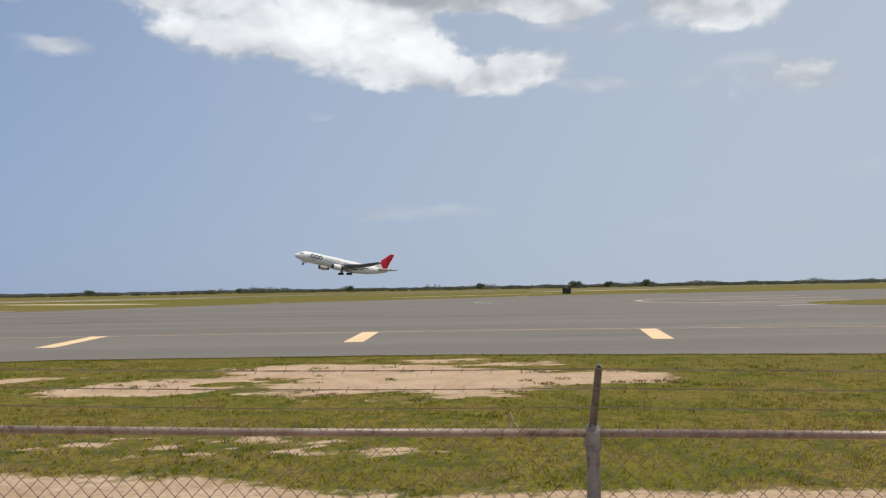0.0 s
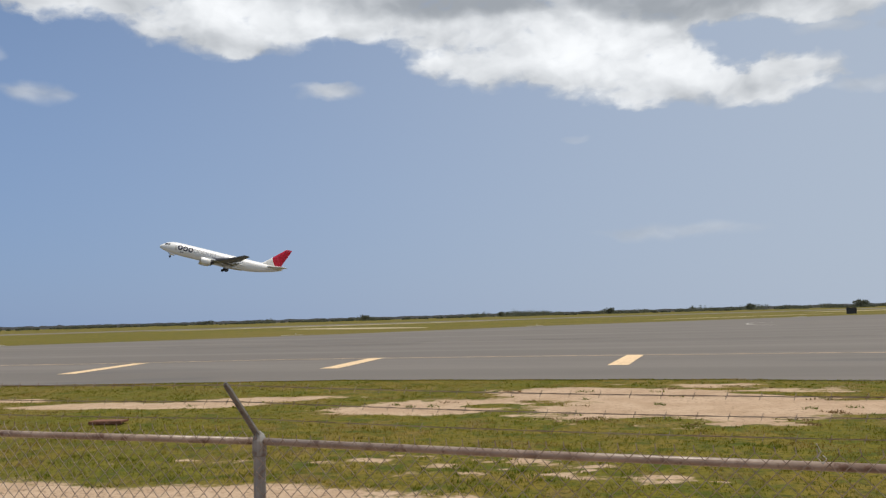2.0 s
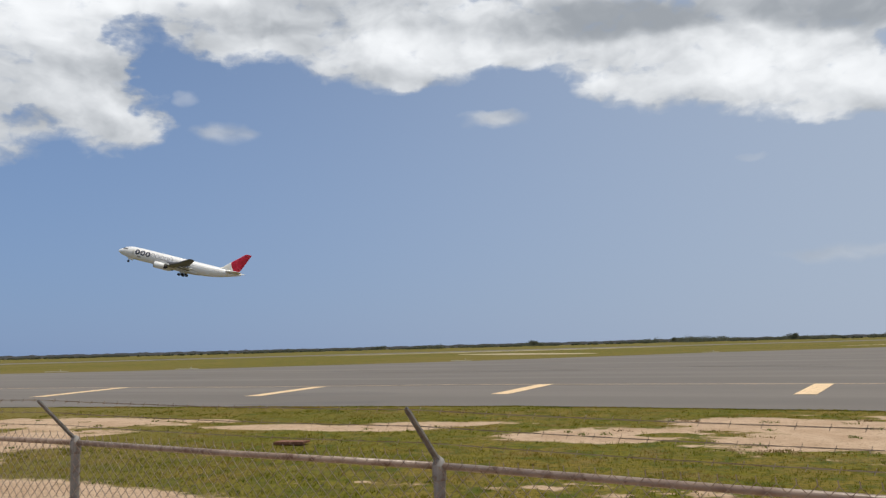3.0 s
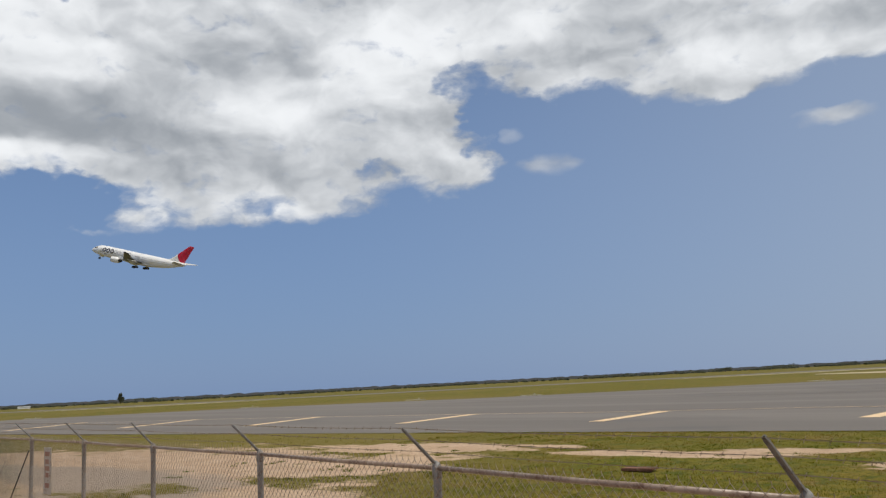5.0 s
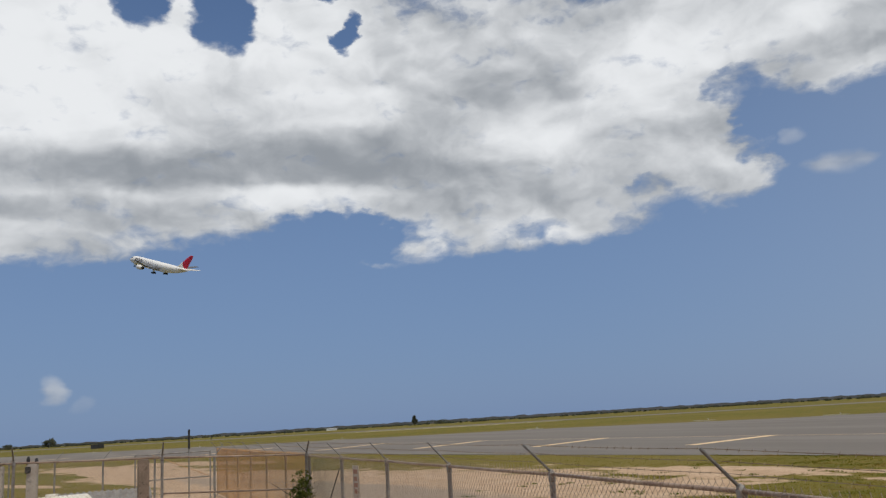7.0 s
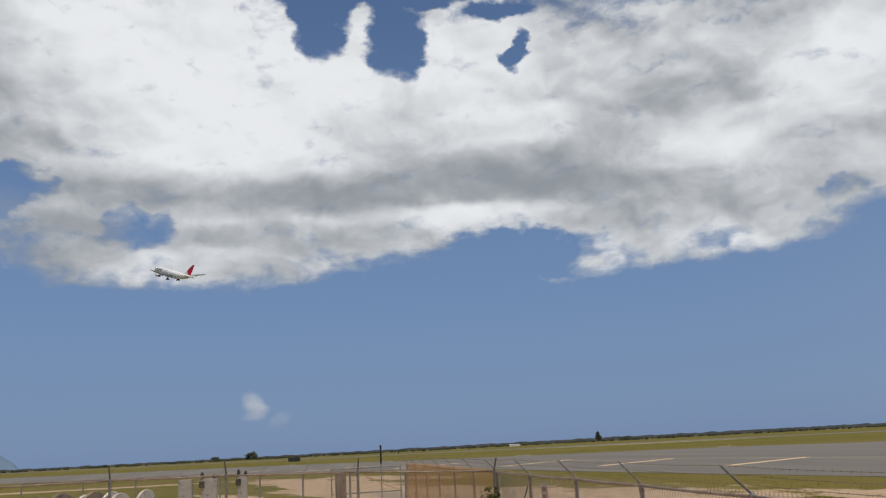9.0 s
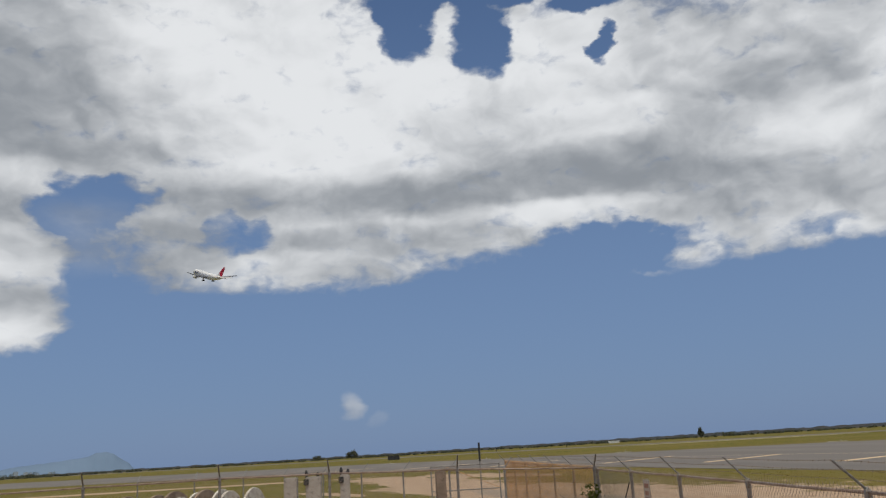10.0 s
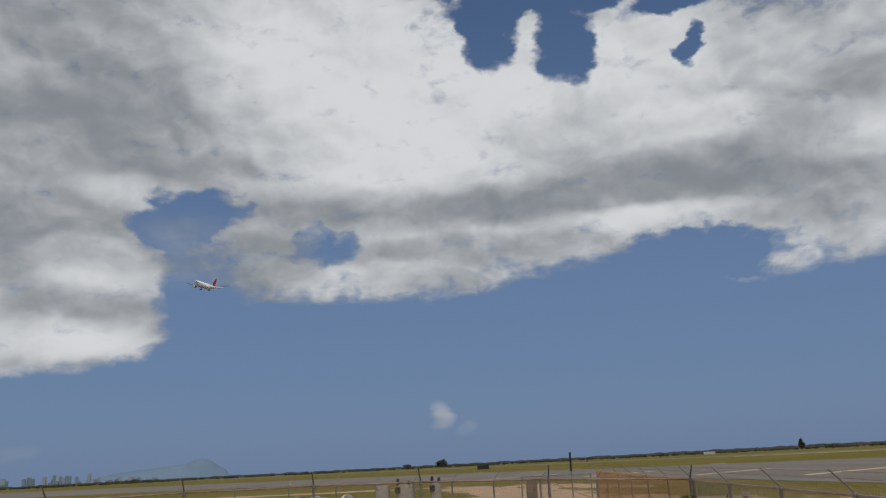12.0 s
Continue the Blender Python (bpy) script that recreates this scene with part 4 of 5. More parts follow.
def build_pillar(x, y, w, h, label, mat, knobs):
    root = thing("concrete_pillar", pose(x, y, 0), label, "pillar", "pillars behind the cross fence")
    bm = box_bm((0.34, w, h + 0.2), (0, 0, (h - 0.2) / 2), 0.02)
    part("shaft", bm, mat, root)
    for ky, kz in knobs:
        v, f = tube([(0.10, ky, h - 0.02), (0.10, ky, h + kz), (0.10, ky, h + kz + 0.06)], [0.03, 0.04, 0.02], 10)
        mesh_ob("hinge_bolt", v, f, MAT["black"], root, "dark rusty hinge bolt")
    if knobs:
        part("hinge_plate", box_bm((0.03, 0.12, 0.14), (0.185, knobs[0][0], h - 0.12), 0.01), MAT["black"], root)
    return root


for y, w, h, mat, knobs in ((-2.45, 0.30, 2.02, "concrete", ()), (-1.92, 0.36, 2.02, "concrete", ((-0.16, 0.09), (0.10, 0.03))),
                            (-1.19, 0.22, 2.03, "concrete", ((-0.08, 0.10), (0.08, 0.06))), (1.06, 0.24, 1.96, "old_concrete", ())):
    if mat == "old_concrete" and mat not in MAT:
        MAT[mat] = material("brown_stained_concrete", (0.24, 0.18, 0.14), 0.95, 0, (0.17, 0.13, 0.10), 4, (0.10, 0.08, 0.06), 0.4)
    build_pillar(-21.3, y, w, h, "square grey concrete gate pillar behind the chain link" if mat == "concrete" else "brown-stained concrete pillar behind the chain link", MAT[mat], knobs)


def build_reel(x, y, r, turn, tilt, mat, label):
    root = thing("cable_reel", pose(x, y, r - 0.02, 0, 0, turn) @ pose(0, 0, 0, tilt, 0, 0), label, "cable reel", "cable reels on the lot")
    for off in (-0.42, 0.42):
        v, f = tube([(off - 0.03, 0, 0), (off - 0.025, 0, 0), (off + 0.025, 0, 0), (off + 0.03, 0, 0)], [r * 0.985, r, r, r * 0.985], 40)
        flange = mesh_ob("flange", v, f, mat, root)
        for k in range(6):
            a = k * math.pi / 3 + 0.4
            v, f = tube([(off - 0.04, 0.4 * r * math.cos(a), 0.4 * r * math.sin(a)), (off + 0.045, 0.4 * r * math.cos(a), 0.4 * r * math.sin(a))], 0.03, 8)
            mesh_ob("bolt", v, f, MAT["black"], flange)
        v, f = tube([(off - 0.034, 0, 0), (off + 0.036, 0, 0)], 0.09, 14)
        mesh_ob("hub", v, f, MAT["black"], flange)
    v, f = tube([(-0.4, 0, 0), (0.4, 0, 0)], r * 0.5, 26)
    mesh_ob("drum", v, f, MAT["wood"], root)
    return root


for i, (y, r, turn, mat) in enumerate(((-3.95, 0.92, 77, "pale_wood"), (-4.52, 0.90, 75, "pale_wood"), (-5.12, 0.93, 73, "wood"), (-5.72, 0.86, 76, "pale_wood"), (-6.3, 0.90, 74, "wood"), (-6.9, 0.85, 76, "pale_wood"))):
    build_reel(-22.9 + 0.12 * (i % 2), y, r, turn, 0, MAT[mat], "speckled pale wooden cable reel on the dirt" if mat == "pale_wood" else "dark brown wooden cable reel on the dirt")

tank = thing("water_tank", pose(-22.2, -0.62, 0.72, 0, 0, 12), "dusty white plastic tank lying on its side", "tank")
v, f = tube([(-0.1, -1.02, 0), (-0.1, -0.98, 0), (-0.1, -0.85, 0), (-0.1, 0.55, 0), (-0.1, 0.68, 0), (-0.1, 0.72, 0)], [0.2, 0.42, 0.55, 0.55, 0.42, 0.2], 26)
mesh_ob("shell", v, f, MAT["white_tank"], tank, smooth=True)
v, f = tube([(-0.1, -0.2, 0.51), (-0.1, -0.2, 0.60)], [0.14, 0.13], 16)
mesh_ob("filler_cap", v, f, MAT["white_tank"], tank)
for y in (-0.6, 0.35):
    part("cradle", box_bm((0.9, 0.12, 0.6), (-0.1, y, -0.44), 0.02), MAT["wood"], tank)

pipe = thing("culvert_pipe", pose(-24, -0.05, 0.62, 0, 0, 4), "grey corrugated culvert pipe lying on the dirt", "pipe")
path, radii = [], []
for i in range(61):
    path.append((0, -0.7 + i * 0.035, 0))
    radii.append(0.60 + 0.022 * math.cos(i * math.pi / 2))
v, f = tube(path, radii, 24)
mesh_ob("corrugated_shell", v, f, MAT["galvanised"], pipe)

plate = thing("rusty_plate", pose(-14.35, 18.2, 0, 0, 0, 12), "rust-brown steel plate lying in the grass", "plate")
part("sheet", box_bm((0.8, 0.45, 0.05), (0, 0, 0.06), 0.01), MAT["rust_plate"], plate)
part("rim", box_bm((0.84, 0.06, 0.07), (0, -0.22, 0.045), 0.01), MAT["rust_plate"], plate)

# the notice on the fence, and the brace rod at the corner
notice = thing("fence_notice", pose(-16.05, 4.50, 0) @ pose(0, 0, 0, 0, 0, 2), "weathered white notice board with faded red writing, on the fence", "sign")
part("board", box_bm((0.36, 0.012, 0.78), (0, -0.02, 1.32), 0.004), MAT["board"], notice)
for z, w in ((1.60, 0.22), (1.47, 0.18), (1.36, 0.22), (1.25, 0.16), (1.08, 0.20)):
    part("writing_bar", box_bm((w, 0.004, 0.075), (0.0, -0.0285, z)), MAT["red_ink"], notice)
brace = thing("brace_rod", pose(-17.28, 4.50, 0), "thin dark diagonal brace rod on the fence post", "rod")
rod("rod", (0, 0, 1.62), (-2.1, 0.06, 0.15), 0.011, MAT["black"], brace)
wire_tie = thing("wire_tie", pose(0.28, 3.86, 1.82), "pale twist of tie wire on the top rail", "wire")
v, f = tube([(0.0, -0.03, 0.03), (0.015, -0.035, 0.0), (0.0, -0.033, -0.025), (0.02, -0.033, -0.05), (0.035, -0.033, -0.03), (0.02, -0.033, -0.015)], 0.003, 6)
mesh_ob("twist", v, f, MAT["white_line"], wire_tie)

# ---- signs and small things on the airfield ----


def build_guidance_sign(x, y, w, h, turn, label):
    root = thing("taxiway_sign", pose(x, y, 0, 0, 0, turn), label, "sign")
    part("cabinet", box_bm((w, 0.35, h), (0, 0, 0.3 + h / 2), 0.04), MAT["black"], root)
    for k in range(max(2, int(w / 1.2))):
        px = -w / 2 + w * (k + 0.5) / max(2, int(w / 1.2))
        rod("leg", (px, 0, -0.1), (px, 0, 0.34), 0.05, MAT["galvanised"], root)
        part("frame_band", box_bm((0.06, 0.37, h * 0.96), (px + 0.3, 0, 0.3 + h / 2), 0.01), MAT["tyre"], root)
    return root


build_guidance_sign(32.6, 230, 2.3, 1.5, 8, "black back of a taxiway sign on the grass verge")
build_guidance_sign(-320, 1.0, 4.2, 1.4, 97, "long black taxiway sign on the far verge")
for i, (x, y) in enumerate(((-66, 128), (-34, 171), (20, 218), (-98, 98), (-150, 76), (-205, 20), (-232, -2), (60, 238), (-120, 92), (-180, 46))):
    pad = thing("edge_marker", pose(x, y + 1.5, 0, 0, 0, 40), "small white marker pad at the taxiway edge", "marker", "taxiway edge markers")
    part("pad", box_bm((3.4, 0.9, 0.06), (0, 0, 0.02), 0.01), MAT["white_line"], pad)
    part("light_stub", box_bm((0.12, 0.12, 0.3), (0.6, 0, 0.18), 0.03), MAT["white_line"], pad)
for x, y in ((-36, 700), (-520, 62), (-600, 120)):
    post = thing("wind_cone_mast", pose(x, y, 0), "short dark mast far across the field", "mast")
    rod("mast", (0, 0, -0.2), (0, 0, 2.2), 0.2, MAT["black"], post)
    part("cone", box_bm((1.0, 0.5, 0.6), (0.5, 0, 1.9), 0.15), MAT["black"], post)
for az, dist, w in ((75.7, 940, 11), (101, 1150, 6)):
    x, y = -math.sin(radians(az)) * dist, math.cos(radians(az)) * dist
    hut = thing("white_hangar", pose(x, y, 0, 0, 0, az), "small white building far off by the shore", "building", "far white buildings")
    part("wall", box_bm((w, 8, 1.9), (0, 0, 0.85)), MAT["plane_white"], hut)
    bm = bmesh.new()
    vs = [bm.verts.new(p) for p in ((-w / 2 - .3, -4.3, 1.8), (w / 2 + .3, -4.3, 1.8), (w / 2 + .3, 4.3, 1.8), (-w / 2 - .3, 4.3, 1.8), (-w / 2 - .3, 0, 2.2), (w / 2 + .3, 0, 2.2))]
    for q in ((0, 1, 5, 4), (2, 3, 4, 5), (0, 4, 3), (1, 2, 5), (0, 3, 2, 1)):
        bm.faces.new([vs[i] for i in q])
    part("roof", bm, MAT["plane_belly"], hut)


# ---- plants ----
def leaf_material(name, a, b, c):
    mat = bpy.data.materials.new(name)
    mat.use_nodes = True
    m = Nodes(mat.node_tree)
    geo = m.node("ShaderNodeNewGeometry")
    place = m.node("ShaderNodeTexCoord").outputs["Object"]
    base = m.mix(geo.outputs["Random Per Island"], a, b)
    base = m.mix(m.ramp(m.noise(place, 0.35, 4, 0.6), 0.45, 0.62), base, c)
    bsdf = m.node("ShaderNodeBsdfPrincipled")
    m.put(base, bsdf.inputs["Base Color"])
    bsdf.inputs["Roughness"].default_value, bsdf.inputs["Specular IOR Level"].default_value = 0.75, 0.2
    through_leaf = m.node("ShaderNodeBsdfTranslucent")
    m.put(base, through_leaf.inputs["Color"])
    both = m.node("ShaderNodeMixShader")
    both.inputs[0].default_value = 0.45
    m.put(bsdf.outputs[0], both.inputs[1])
    m.put(through_leaf.outputs[0], both.inputs[2])
    m.put(both.outputs[0], m.node("ShaderNodeOutputMaterial").inputs[0])
    return mat


MAT["grass"] = leaf_material("grass_blades", (0.195, 0.178, 0.016), (0.130, 0.140, 0.011), (0.26, 0.18, 0.038))
MAT["dry"] = leaf_material("dry_blades", (0.24, 0.15, 0.065), (0.17, 0.11, 0.05), (0.19, 0.16, 0.04))
MAT["weed"] = leaf_material("weed_leaves", (0.11, 0.14, 0.012), (0.08, 0.112, 0.010), (0.145, 0.145, 0.015))
# leaf greens paled and greyed to paint in the haze of distance
MAT["far_leaf"] = leaf_material("haze_tinted_foliage", (0.125, 0.138, 0.095), (0.085, 0.098, 0.07), (0.15, 0.15, 0.105))
MAT["bush_leaf"] = leaf_material("bush_leaves", (0.09, 0.12, 0.02), (0.04, 0.065, 0.012), (0.14, 0.11, 0.03))


def blades(name, bases, heights, lean, width, mat, label, per=5, spread=0.05):
    """Tufts of tapered blades, one triangle pair each, as one mesh."""
    rng = np.random.default_rng(5)
    n = len(bases) * per
    base = np.repeat(np.asarray(bases, float), per, axis=0)
    h = np.repeat(np.asarray(heights, float), per) * rng.uniform(0.6, 1.25, n)
    base[:, :2] += rng.normal(0, spread, (n, 2))
    a = rng.uniform(0, 2 * math.pi, n)
    b = rng.uniform(0, 2 * math.pi, n)
    side = np.stack([np.cos(a), np.sin(a), np.zeros(n)], 1) * (width * rng.uniform(0.6, 1.3, n))[:, None]
    out = np.stack([np.cos(b), np.sin(b), np.zeros(n)], 1) * (h * lean * rng.uniform(0.3, 1.3, n))[:, None]
    up = np.stack([np.zeros(n), np.zeros(n), h], 1)
    verts = np.stack([base - side, base + side, base + side * 0.6 + out * 0.4 + up * 0.6, base - side * 0.6 + out * 0.4 + up * 0.6, base + out + up], 1).reshape(-1, 3)
    i = np.arange(n)[:, None] * 5
    loops = np.concatenate([i + np.array([[0, 1, 2, 3]]), i + np.array([[3, 2, 4]])], 1).ravel()
    me = bpy.data.meshes.new(name)
    me.vertices.add(len(verts))
    me.vertices.foreach_set("co", verts.ravel())
    me.loops.add(len(loops))
    me.loops.foreach_set("vertex_index", loops)
    me.polygons.add(2 * n)
    me.polygons.foreach_set("loop_start", (np.arange(n)[:, None] * 7 + np.array([[0, 4]])).ravel())
    me.polygons.foreach_set("loop_total", np.tile([4, 3], n))
    me.materials.append(mat)
    me.update(calc_edges=True)
    me.validate()
    return tagged(new(name, me), label, "grass", kind="stuff")


def sow():
    rng = np.random.default_rng(11)
    lawn, tall, weeds = [], [], []
    for x0, x1, y0, y1, per in ((-24, 12, 4.5, 18, 46), (-32, 15, 18, 31.5, 30), (-70, -32, 14, 30, 5)):
        count = int((x1 - x0) * (y1 - y0) * per)
        for x, y in zip(rng.uniform(x0, x1, count), rng.uniform(y0, y1, count)):
            if y > near_edge(x) - 0.05:
                continue
            bare = bareness(x, y)
            clump = noise.fractal(Vector((x * 0.5, y * 0.8, 9.0)), 0.6, 2.1, 4)
            if bare > 0.12 + rng.uniform(-0.12, 0.06):
                continue
            z = ground_height(x, y) - 0.01
            h = 0.035 + 0.04 * max(0.0, clump + 0.4)
            lawn.append((x, y, z, h))
            if clump > 0.5 and rng.random() < 0.3 or (-0.15 < bare < 0.1 and clump > -0.15 and rng.random() < 0.3):
                weeds.append((x, y, z, 0.03 + 0.045 * rng.random()))
            elif rng.random() < 0.05:
                tall.append((x, y, z, 0.07 + 0.07 * rng.random()))
    for x, y in zip(rng.uniform(-30, 10, 200), rng.uniform(11, 29, 200)):
        if bareness(x, y) > 0.2 and rng.random() < 0.5:
            for k in range(5):
                weeds.append((x + rng.normal(0, 0.10), y + rng.normal(0, 0.10), -0.02, 0.04 + 0.04 * rng.random()))
    # the fringe that grows over the taxiway's edge, and dry tufts at the rims of the bare ground
    for x in rng.uniform(-36, 16, 2600):
        lawn.append((x, near_edge(x) + 0.12 * math.sin(x * 1.7) + rng.uniform(-0.3, 0.03), -0.01, rng.uniform(0.035, 0.065)))
    dry = []
    for x, y in zip(rng.uniform(-11, 6, 900), rng.uniform(18.5, 29, 900)):
        if 0.05 < bareness(x, y) < 0.55 and noise.noise(Vector((x * 0.9, y * 0.9, 3.0))) > 0.22:
            for k in range(7):
                dry.append((x + rng.normal(0, 0.16), y + rng.normal(0, 0.10), -0.02, 0.025 + 0.035 * rng.random()))
    for name, rows, lean, width, mat, label, per, spread in (("dry_tufts", dry, 1.0, 0.013, "dry", "brown dried-out tufts on the bare sandy ground", 5, 0.06), ("grass", lawn, 0.9, 0.008, "grass", "short green and yellowish mown grass", 4, 0.05),
                                                           ("tall_grass", tall, 0.6, 0.005, "grass", "scattered taller straw-coloured grass", 4, 0.04),
                                                           ("weeds", weeds, 1.3, 0.012, "weed", "dark green leafy weeds at the edges of the bare ground", 6, 0.06)):
        rows = np.array(rows)
        blades(name, rows[:, :3], rows[:, 3], lean, width, MAT[mat], label, per, spread)


def leaf_cloud(rng, centre, radii, count, size, up=0.0):
    """Small leaf triangles in and on an uneven ellipsoid."""
    d = rng.normal(0, 1, (count, 3))
    d /= np.linalg.norm(d, axis=1)[:, None]
    r = rng.uniform(0.55, 1.0, count) ** 0.6
    p = np.asarray(centre) + d * r[:, None] * np.asarray(radii)
    p += rng.normal(0, 0.12, (count, 3)) * np.asarray(radii)
    t = rng.normal(0, size, (count, 2, 3))
    return np.stack([p, p + t[:, 0], p + t[:, 1]], 1)


def leaf_mesh(name, tris, mat, parent=None):
    tris = np.concatenate(tris)
    me = bpy.data.meshes.new(name)
    n = len(tris)
    me.vertices.add(3 * n)
    me.vertices.foreach_set("co", tris.reshape(-1))
    me.loops.add(3 * n)
    me.loops.foreach_set("vertex_index", np.arange(3 * n))
    me.polygons.add(n)
    me.polygons.foreach_set("loop_start", np.arange(n) * 3)
    me.polygons.foreach_set("loop_total", np.full(n, 3))
    me.materials.append(mat)
    me.update(calc_edges=True)
    ob = new(name, me)
    ob.parent = parent
    return ob


def build_tree(az, dist, height, spread, label, seed):
    rng = np.random.default_rng(seed)
    root = thing("tree", pose(-math.sin(radians(az)) * dist, math.cos(radians(az)) * dist, 0), label, "tree", "trees on the far shore")
    v, f = tube([(0, 0, -0.3), (0.1, 0, height * 0.3), (0.0, 0.1, height * 0.65)], [height * 0.05, height * 0.04, height * 0.02], 8)
    pieces = [(v, f)]
    for k in range(5):
        a = rng.uniform(0, 6.28)
        pieces.append(tube([(0.05, 0, height * (0.25 + 0.07 * k)), (math.cos(a) * spread * 0.55, math.sin(a) * spread * 0.55, height * (0.5 + 0.08 * k))], [height * 0.022, height * 0.008], 6))
    mesh_ob("trunk", *joined(*pieces), MAT["bark"], root)
    tris = [leaf_cloud(rng, (rng.normal(0, spread * 0.4), rng.normal(0, spread * 0.4), height * rng.uniform(0.35, 0.85)), (spread * 0.42, spread * 0.42, height * 0.2), 160, height * 0.07) for k in range(9)]
    leaf_mesh("crown", tris, MAT["far_leaf"], root)
    return root


for k, (az, dist, height, spread, label) in enumerate((
        (70.35, 900, 9.5, 2.6, "lone dark upright tree on the far shore"), (92.5, 850, 8.0, 5.5, "round dark tree on the far verge"), (94.6, 850, 4.5, 5.0, "low dark tree on the far verge"),
        (22.2, 950, 6.0, 6.0, "flat-topped dark tree on the far shore"), (-8.6, 900, 8.0, 6.5, "broad dark tree on the far shore"), (-13.2, 900, 7.5, 7.0, "broad dark tree on the far shore"),
        (6.2, 900, 6.5, 6.0, "broad grey-green tree on the far shore"), (-2.4, 900, 6.5, 4.5, "rounded dark tree on the far shore"), (68.8, 920, 4.6, 11.0, "wide low green tree on the far shore"),
        (13.3, 930, 5.5, 5.0, "rounded grey-green tree on the far shore"), (32.3, 950, 5.0, 6.5, "wide low tree on the far shore"), (-10.8, 900, 6.5, 5.0, "rounded dark tree on the far shore"))):
    build_tree(az, dist, height, spread, label, 40 + k)


def build_scrub():
    rng = np.random.default_rng(3)
    tris = []
    for k in range(1300):
        az = rng.uniform(-32, 124)
        d = rng.uniform(950, 1300)
        bushy = 1.1 if az < 16 else (0.75 if az < 40 else 0.5)
        lump = max(0.25, 0.75 + 0.9 * noise.noise(Vector((az * 0.5, 0.3, 0))))
        h = rng.uniform(1.6, 5.2) * bushy * lump
        w = h * rng.uniform(0.9, 2.0)
        tris.append(leaf_cloud(rng, (-math.sin(radians(az)) * d, math.cos(radians(az)) * d, h * 0.45), (w, w, h * 0.6), 150, 0.75))
    tagged(leaf_mesh("shore_scrub", tris, MAT["far_leaf"]), "long low line of dark scrub on the far shore", "scrub", kind="stuff")
    # the dark bank of far land behind it
    pts, faces = [], []
    for i, az in enumerate(np.linspace(-40, 130, 900)):
        crest = lerp_rows([(-40, 3.9), (20, 4.4), (75, 4.8), (84, 3.8), (95, 3.1), (130, 2.8)], az)
        for d, z in ((1330, -0.5), (1350, crest + 1.3 * noise.fractal(Vector((az * 1.6, 2, 0)), 0.6, 2.1, 4)), (1500, crest - 0.5), (1800, -0.5)):
            pts.append((-math.sin(radians(az)) * d, math.cos(radians(az)) * d, z))
    for i in range(899):
        for j in range(3):
            a = 4 * i + j
            faces.append((a, a + 4, a + 5, a + 1))
    tagged(mesh_ob("shore_bank", pts, faces, MAT["bank"], smooth=True), "low dark bank of far shore land", "bank", kind="structure")


MAT["bank"] = material("dark_shore_scrub", (0.062, 0.062, 0.062), 1.0, 0, (0.050, 0.054, 0.055), 0.05, (0.082, 0.075, 0.068), 0.0, spec=0.0)
build_scrub()


def build_bush():
    rng = np.random.default_rng(8)
    root = thing("corner_bush", pose(-20.1, 4.36, 0), "leafy green bush growing through the corner fence post", "bush")
    stems = [tube([(0, 0, -0.05), (rng.normal(0, 0.12), rng.normal(0, 0.12), 0.7), (rng.normal(0, 0.3), rng.normal(0, 0.3), 1.3)], [0.018, 0.012, 0.005], 6) for k in range(9)]
    mesh_ob("stems", *joined(*stems), MAT["bark"], root)
    tris = [leaf_cloud(rng, (rng.normal(0, 0.12), rng.normal(0, 0.14), rng.uniform(0.45, 1.5)), (0.13, 0.14, 0.15), 60, 0.04) for k in range(13)]
    leaf_mesh("leaves", tris, MAT["bush_leaf"], root)


build_bush()
sow()


# ---- the far crater and the city, with the sea haze painted into their colours ----
def build_hill():
    prof = [(114.5, 0.16), (113.0, 0.40), (112.1, 0.54), (109.9, 0.72), (108.4, 0.88), (107.9, 1.08), (107.35, 1.14), (106.95, 1.03), (106.5, 0.70), (106.05, 0.44), (105.8, 0.12), (105.4, -0.05)]
    azs = np.linspace(105.4, 114.5, 90)
    verts, faces = [], []
    for az in azs:
        el = lerp_rows(prof, az) + 0.03 * noise.fractal(Vector((az * 2.2, 0, 0)), 0.6, 2, 4)
        for d, k in ((4150, 0.0), (4220, 0.55), (4290, 0.86), (4340, 1.0), (4420, 0.6), (4480, 0.0)):
            top = 4340 * math.tan(radians(max(el, 0.0))) + 2.4
            ridge = 1.0 + 0.10 * noise.noise(Vector((az * 3.0, d * 0.01, 0)))
            verts.append((-math.sin(radians(az)) * d, math.cos(radians(az)) * d, top * k * (ridge if k < 1 else 1)))
    for i in range(len(azs) - 1):
        for j in range(5):
            a = 6 * i + j
            faces.append((a, a + 1, a + 7, a + 6))
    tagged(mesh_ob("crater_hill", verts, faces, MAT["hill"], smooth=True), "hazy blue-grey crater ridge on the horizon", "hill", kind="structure")


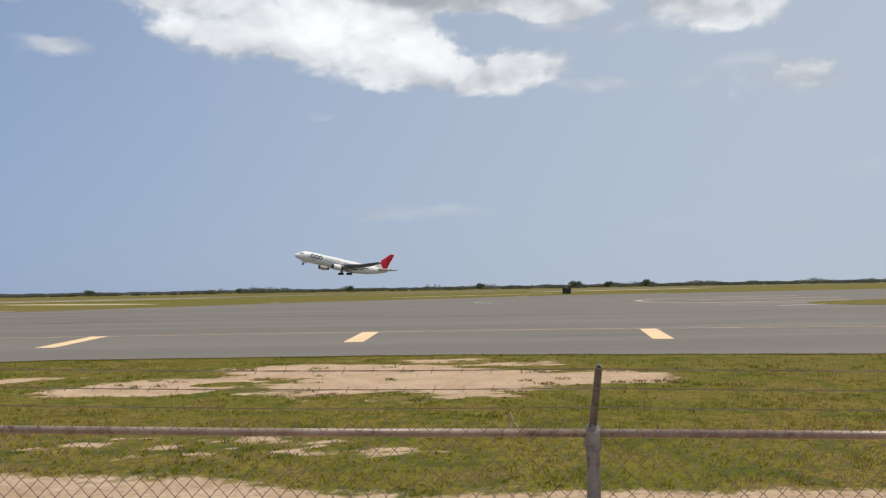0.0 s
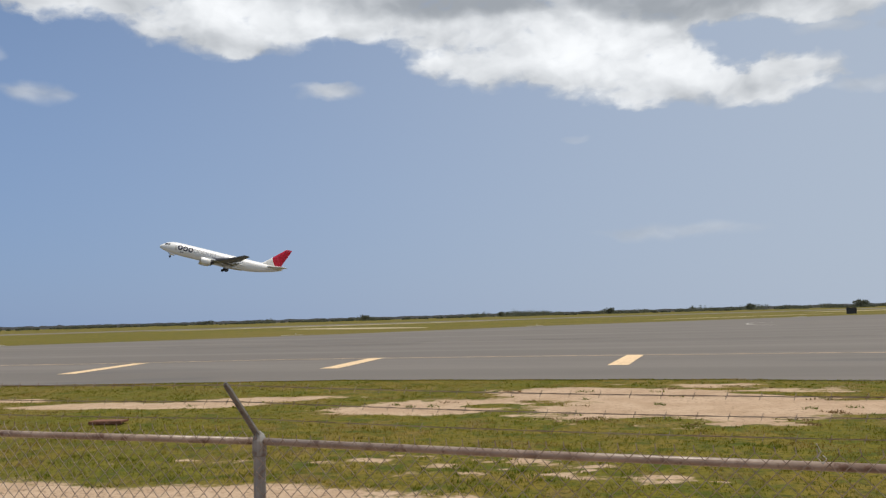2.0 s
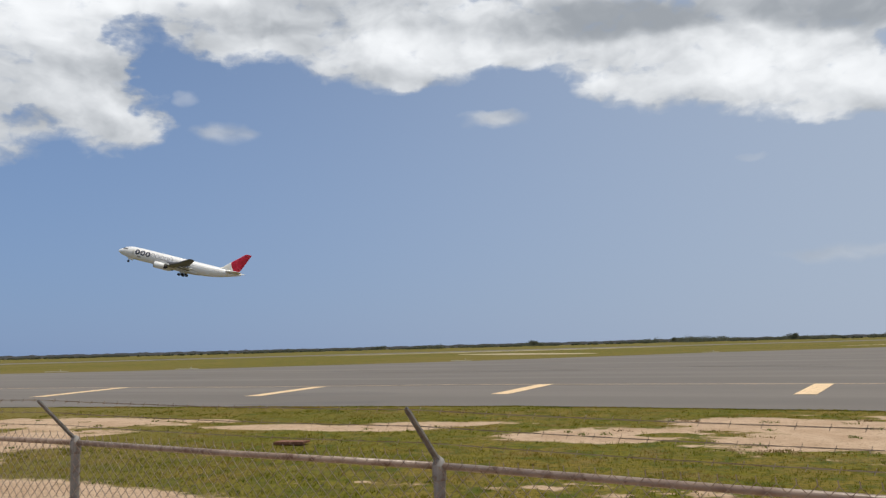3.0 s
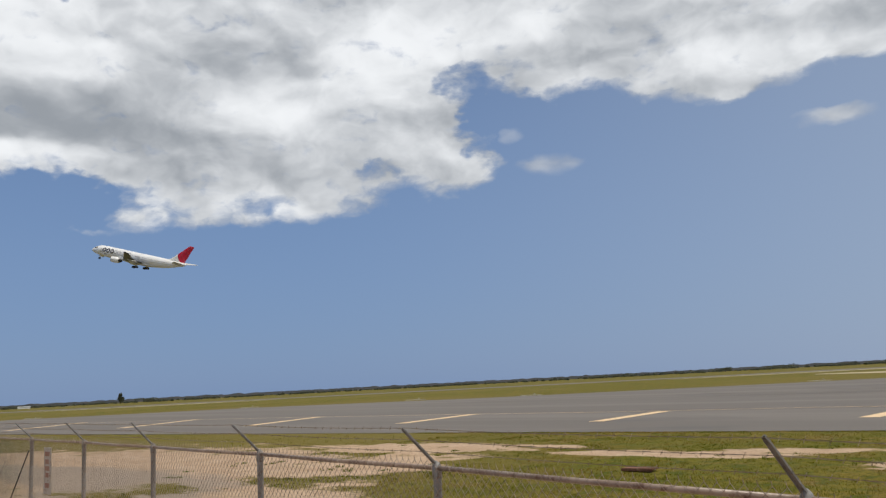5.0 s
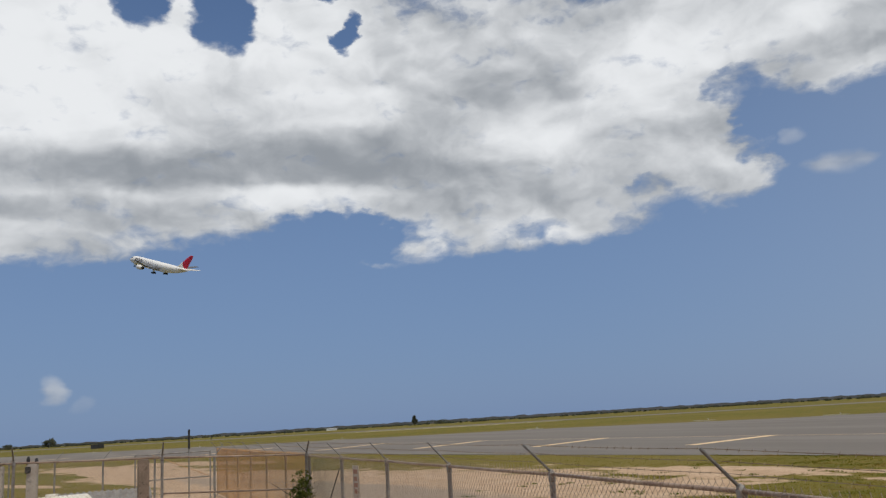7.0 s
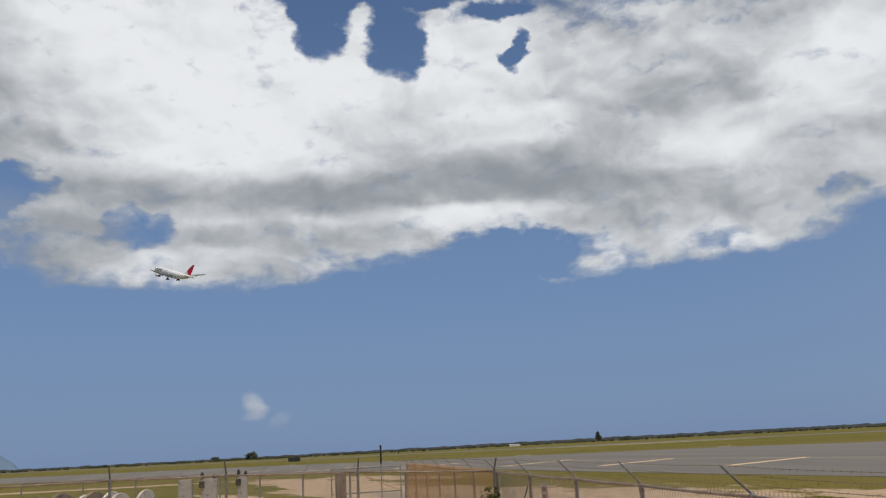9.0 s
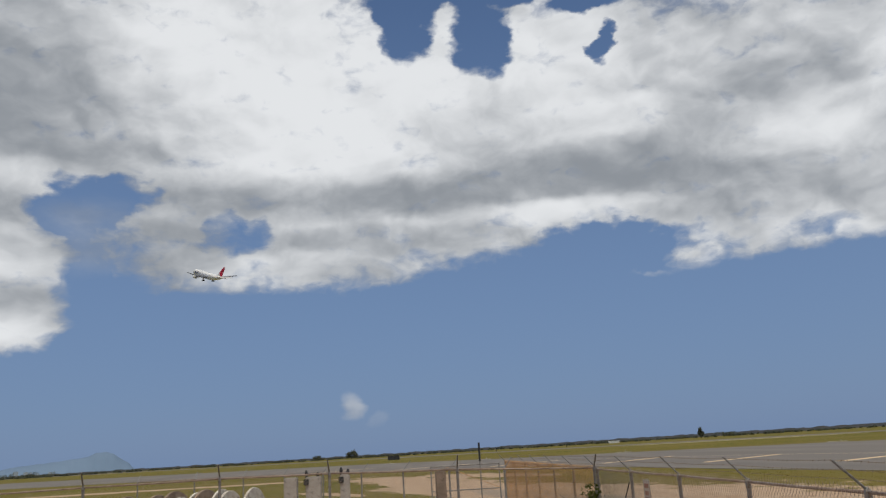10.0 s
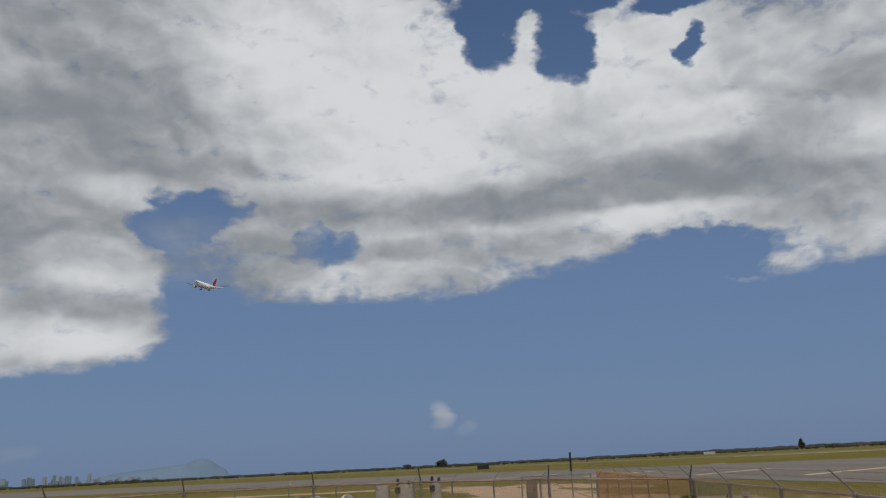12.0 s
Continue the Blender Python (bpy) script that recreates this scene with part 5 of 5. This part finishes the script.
build_hill()
rng_city = random.Random(21)
for k in range(46):
    az = rng_city.uniform(109.8, 119.5)
    d = rng_city.uniform(3900, 4120)
    h = rng_city.choice((10, 14, 18, 22, 26, 30, 34)) * (1.0 if az > 111.5 else 0.55) * (1.15 if az > 113.5 else 0.9)
    w = rng_city.uniform(8, 18)
    block = thing("tower_block", pose(-math.sin(radians(az)) * d, math.cos(radians(az)) * d, 0, 0, 0, az + rng_city.uniform(-30, 30)), "hazy pale high-rise block in the far city", "building", "far city towers")
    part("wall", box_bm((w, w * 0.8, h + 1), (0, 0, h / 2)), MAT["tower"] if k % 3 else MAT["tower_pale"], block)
    part("roof", box_bm((w * 0.5, w * 0.4, 2.5), (0, 0, h + 1.5)), MAT["tower"], block)


# ---- what moves ----
def flight(x, y, z, heading, climb, bank):
    """The airliner's pose: it flies along its own x axis."""
    return pose(x, y, z, 0, 0, heading + 90) @ pose(0, 0, 0, 0, -climb, 0) @ pose(0, 0, 0, bank)


def motions():
    rows = [(0, -50.2, 439.1, 14.9, 123.25, 11.46, -1.46), (1.5, -164.2, 359.6, 24.9, 124.69, 13.94, -1.58), (2.5, -238.3, 304.5, 34.8, 125.23, 14.66, -1.97),
            (3, -275.0, 276.3, 40.5, 125.49, 14.98, -2.20), (5, -415.4, 157.3, 70.8, 127.05, 15.72, -2.77), (5.5, -449.9, 126.9, 79.3, 127.22, 16.47, -2.82),
            (6.5, -518.0, 66.1, 97.3, 127.82, 17.67, -3.01), (7, -551.8, 35.4, 106.6, 128.47, 18.19, -3.07), (9, -685.0, -88.8, 144.6, 129.89, 18.52, -2.21),
            (9.5, -718.3, -120.2, 153.9, 130.19, 18.57, -1.98), (10.5, -785.0, -183.6, 172.2, 130.75, 18.91, -1.61), (11, -818.5, -215.2, 181.1, 130.96, 18.81, -1.43),
            (12, -885.6, -278.6, 198.6, 131.21, 19.09, -1.13)]
    walk(airliner, [(t, flight(x, y, z, h, c, b)) for t, x, y, z, h, c, b in rows])


motions()
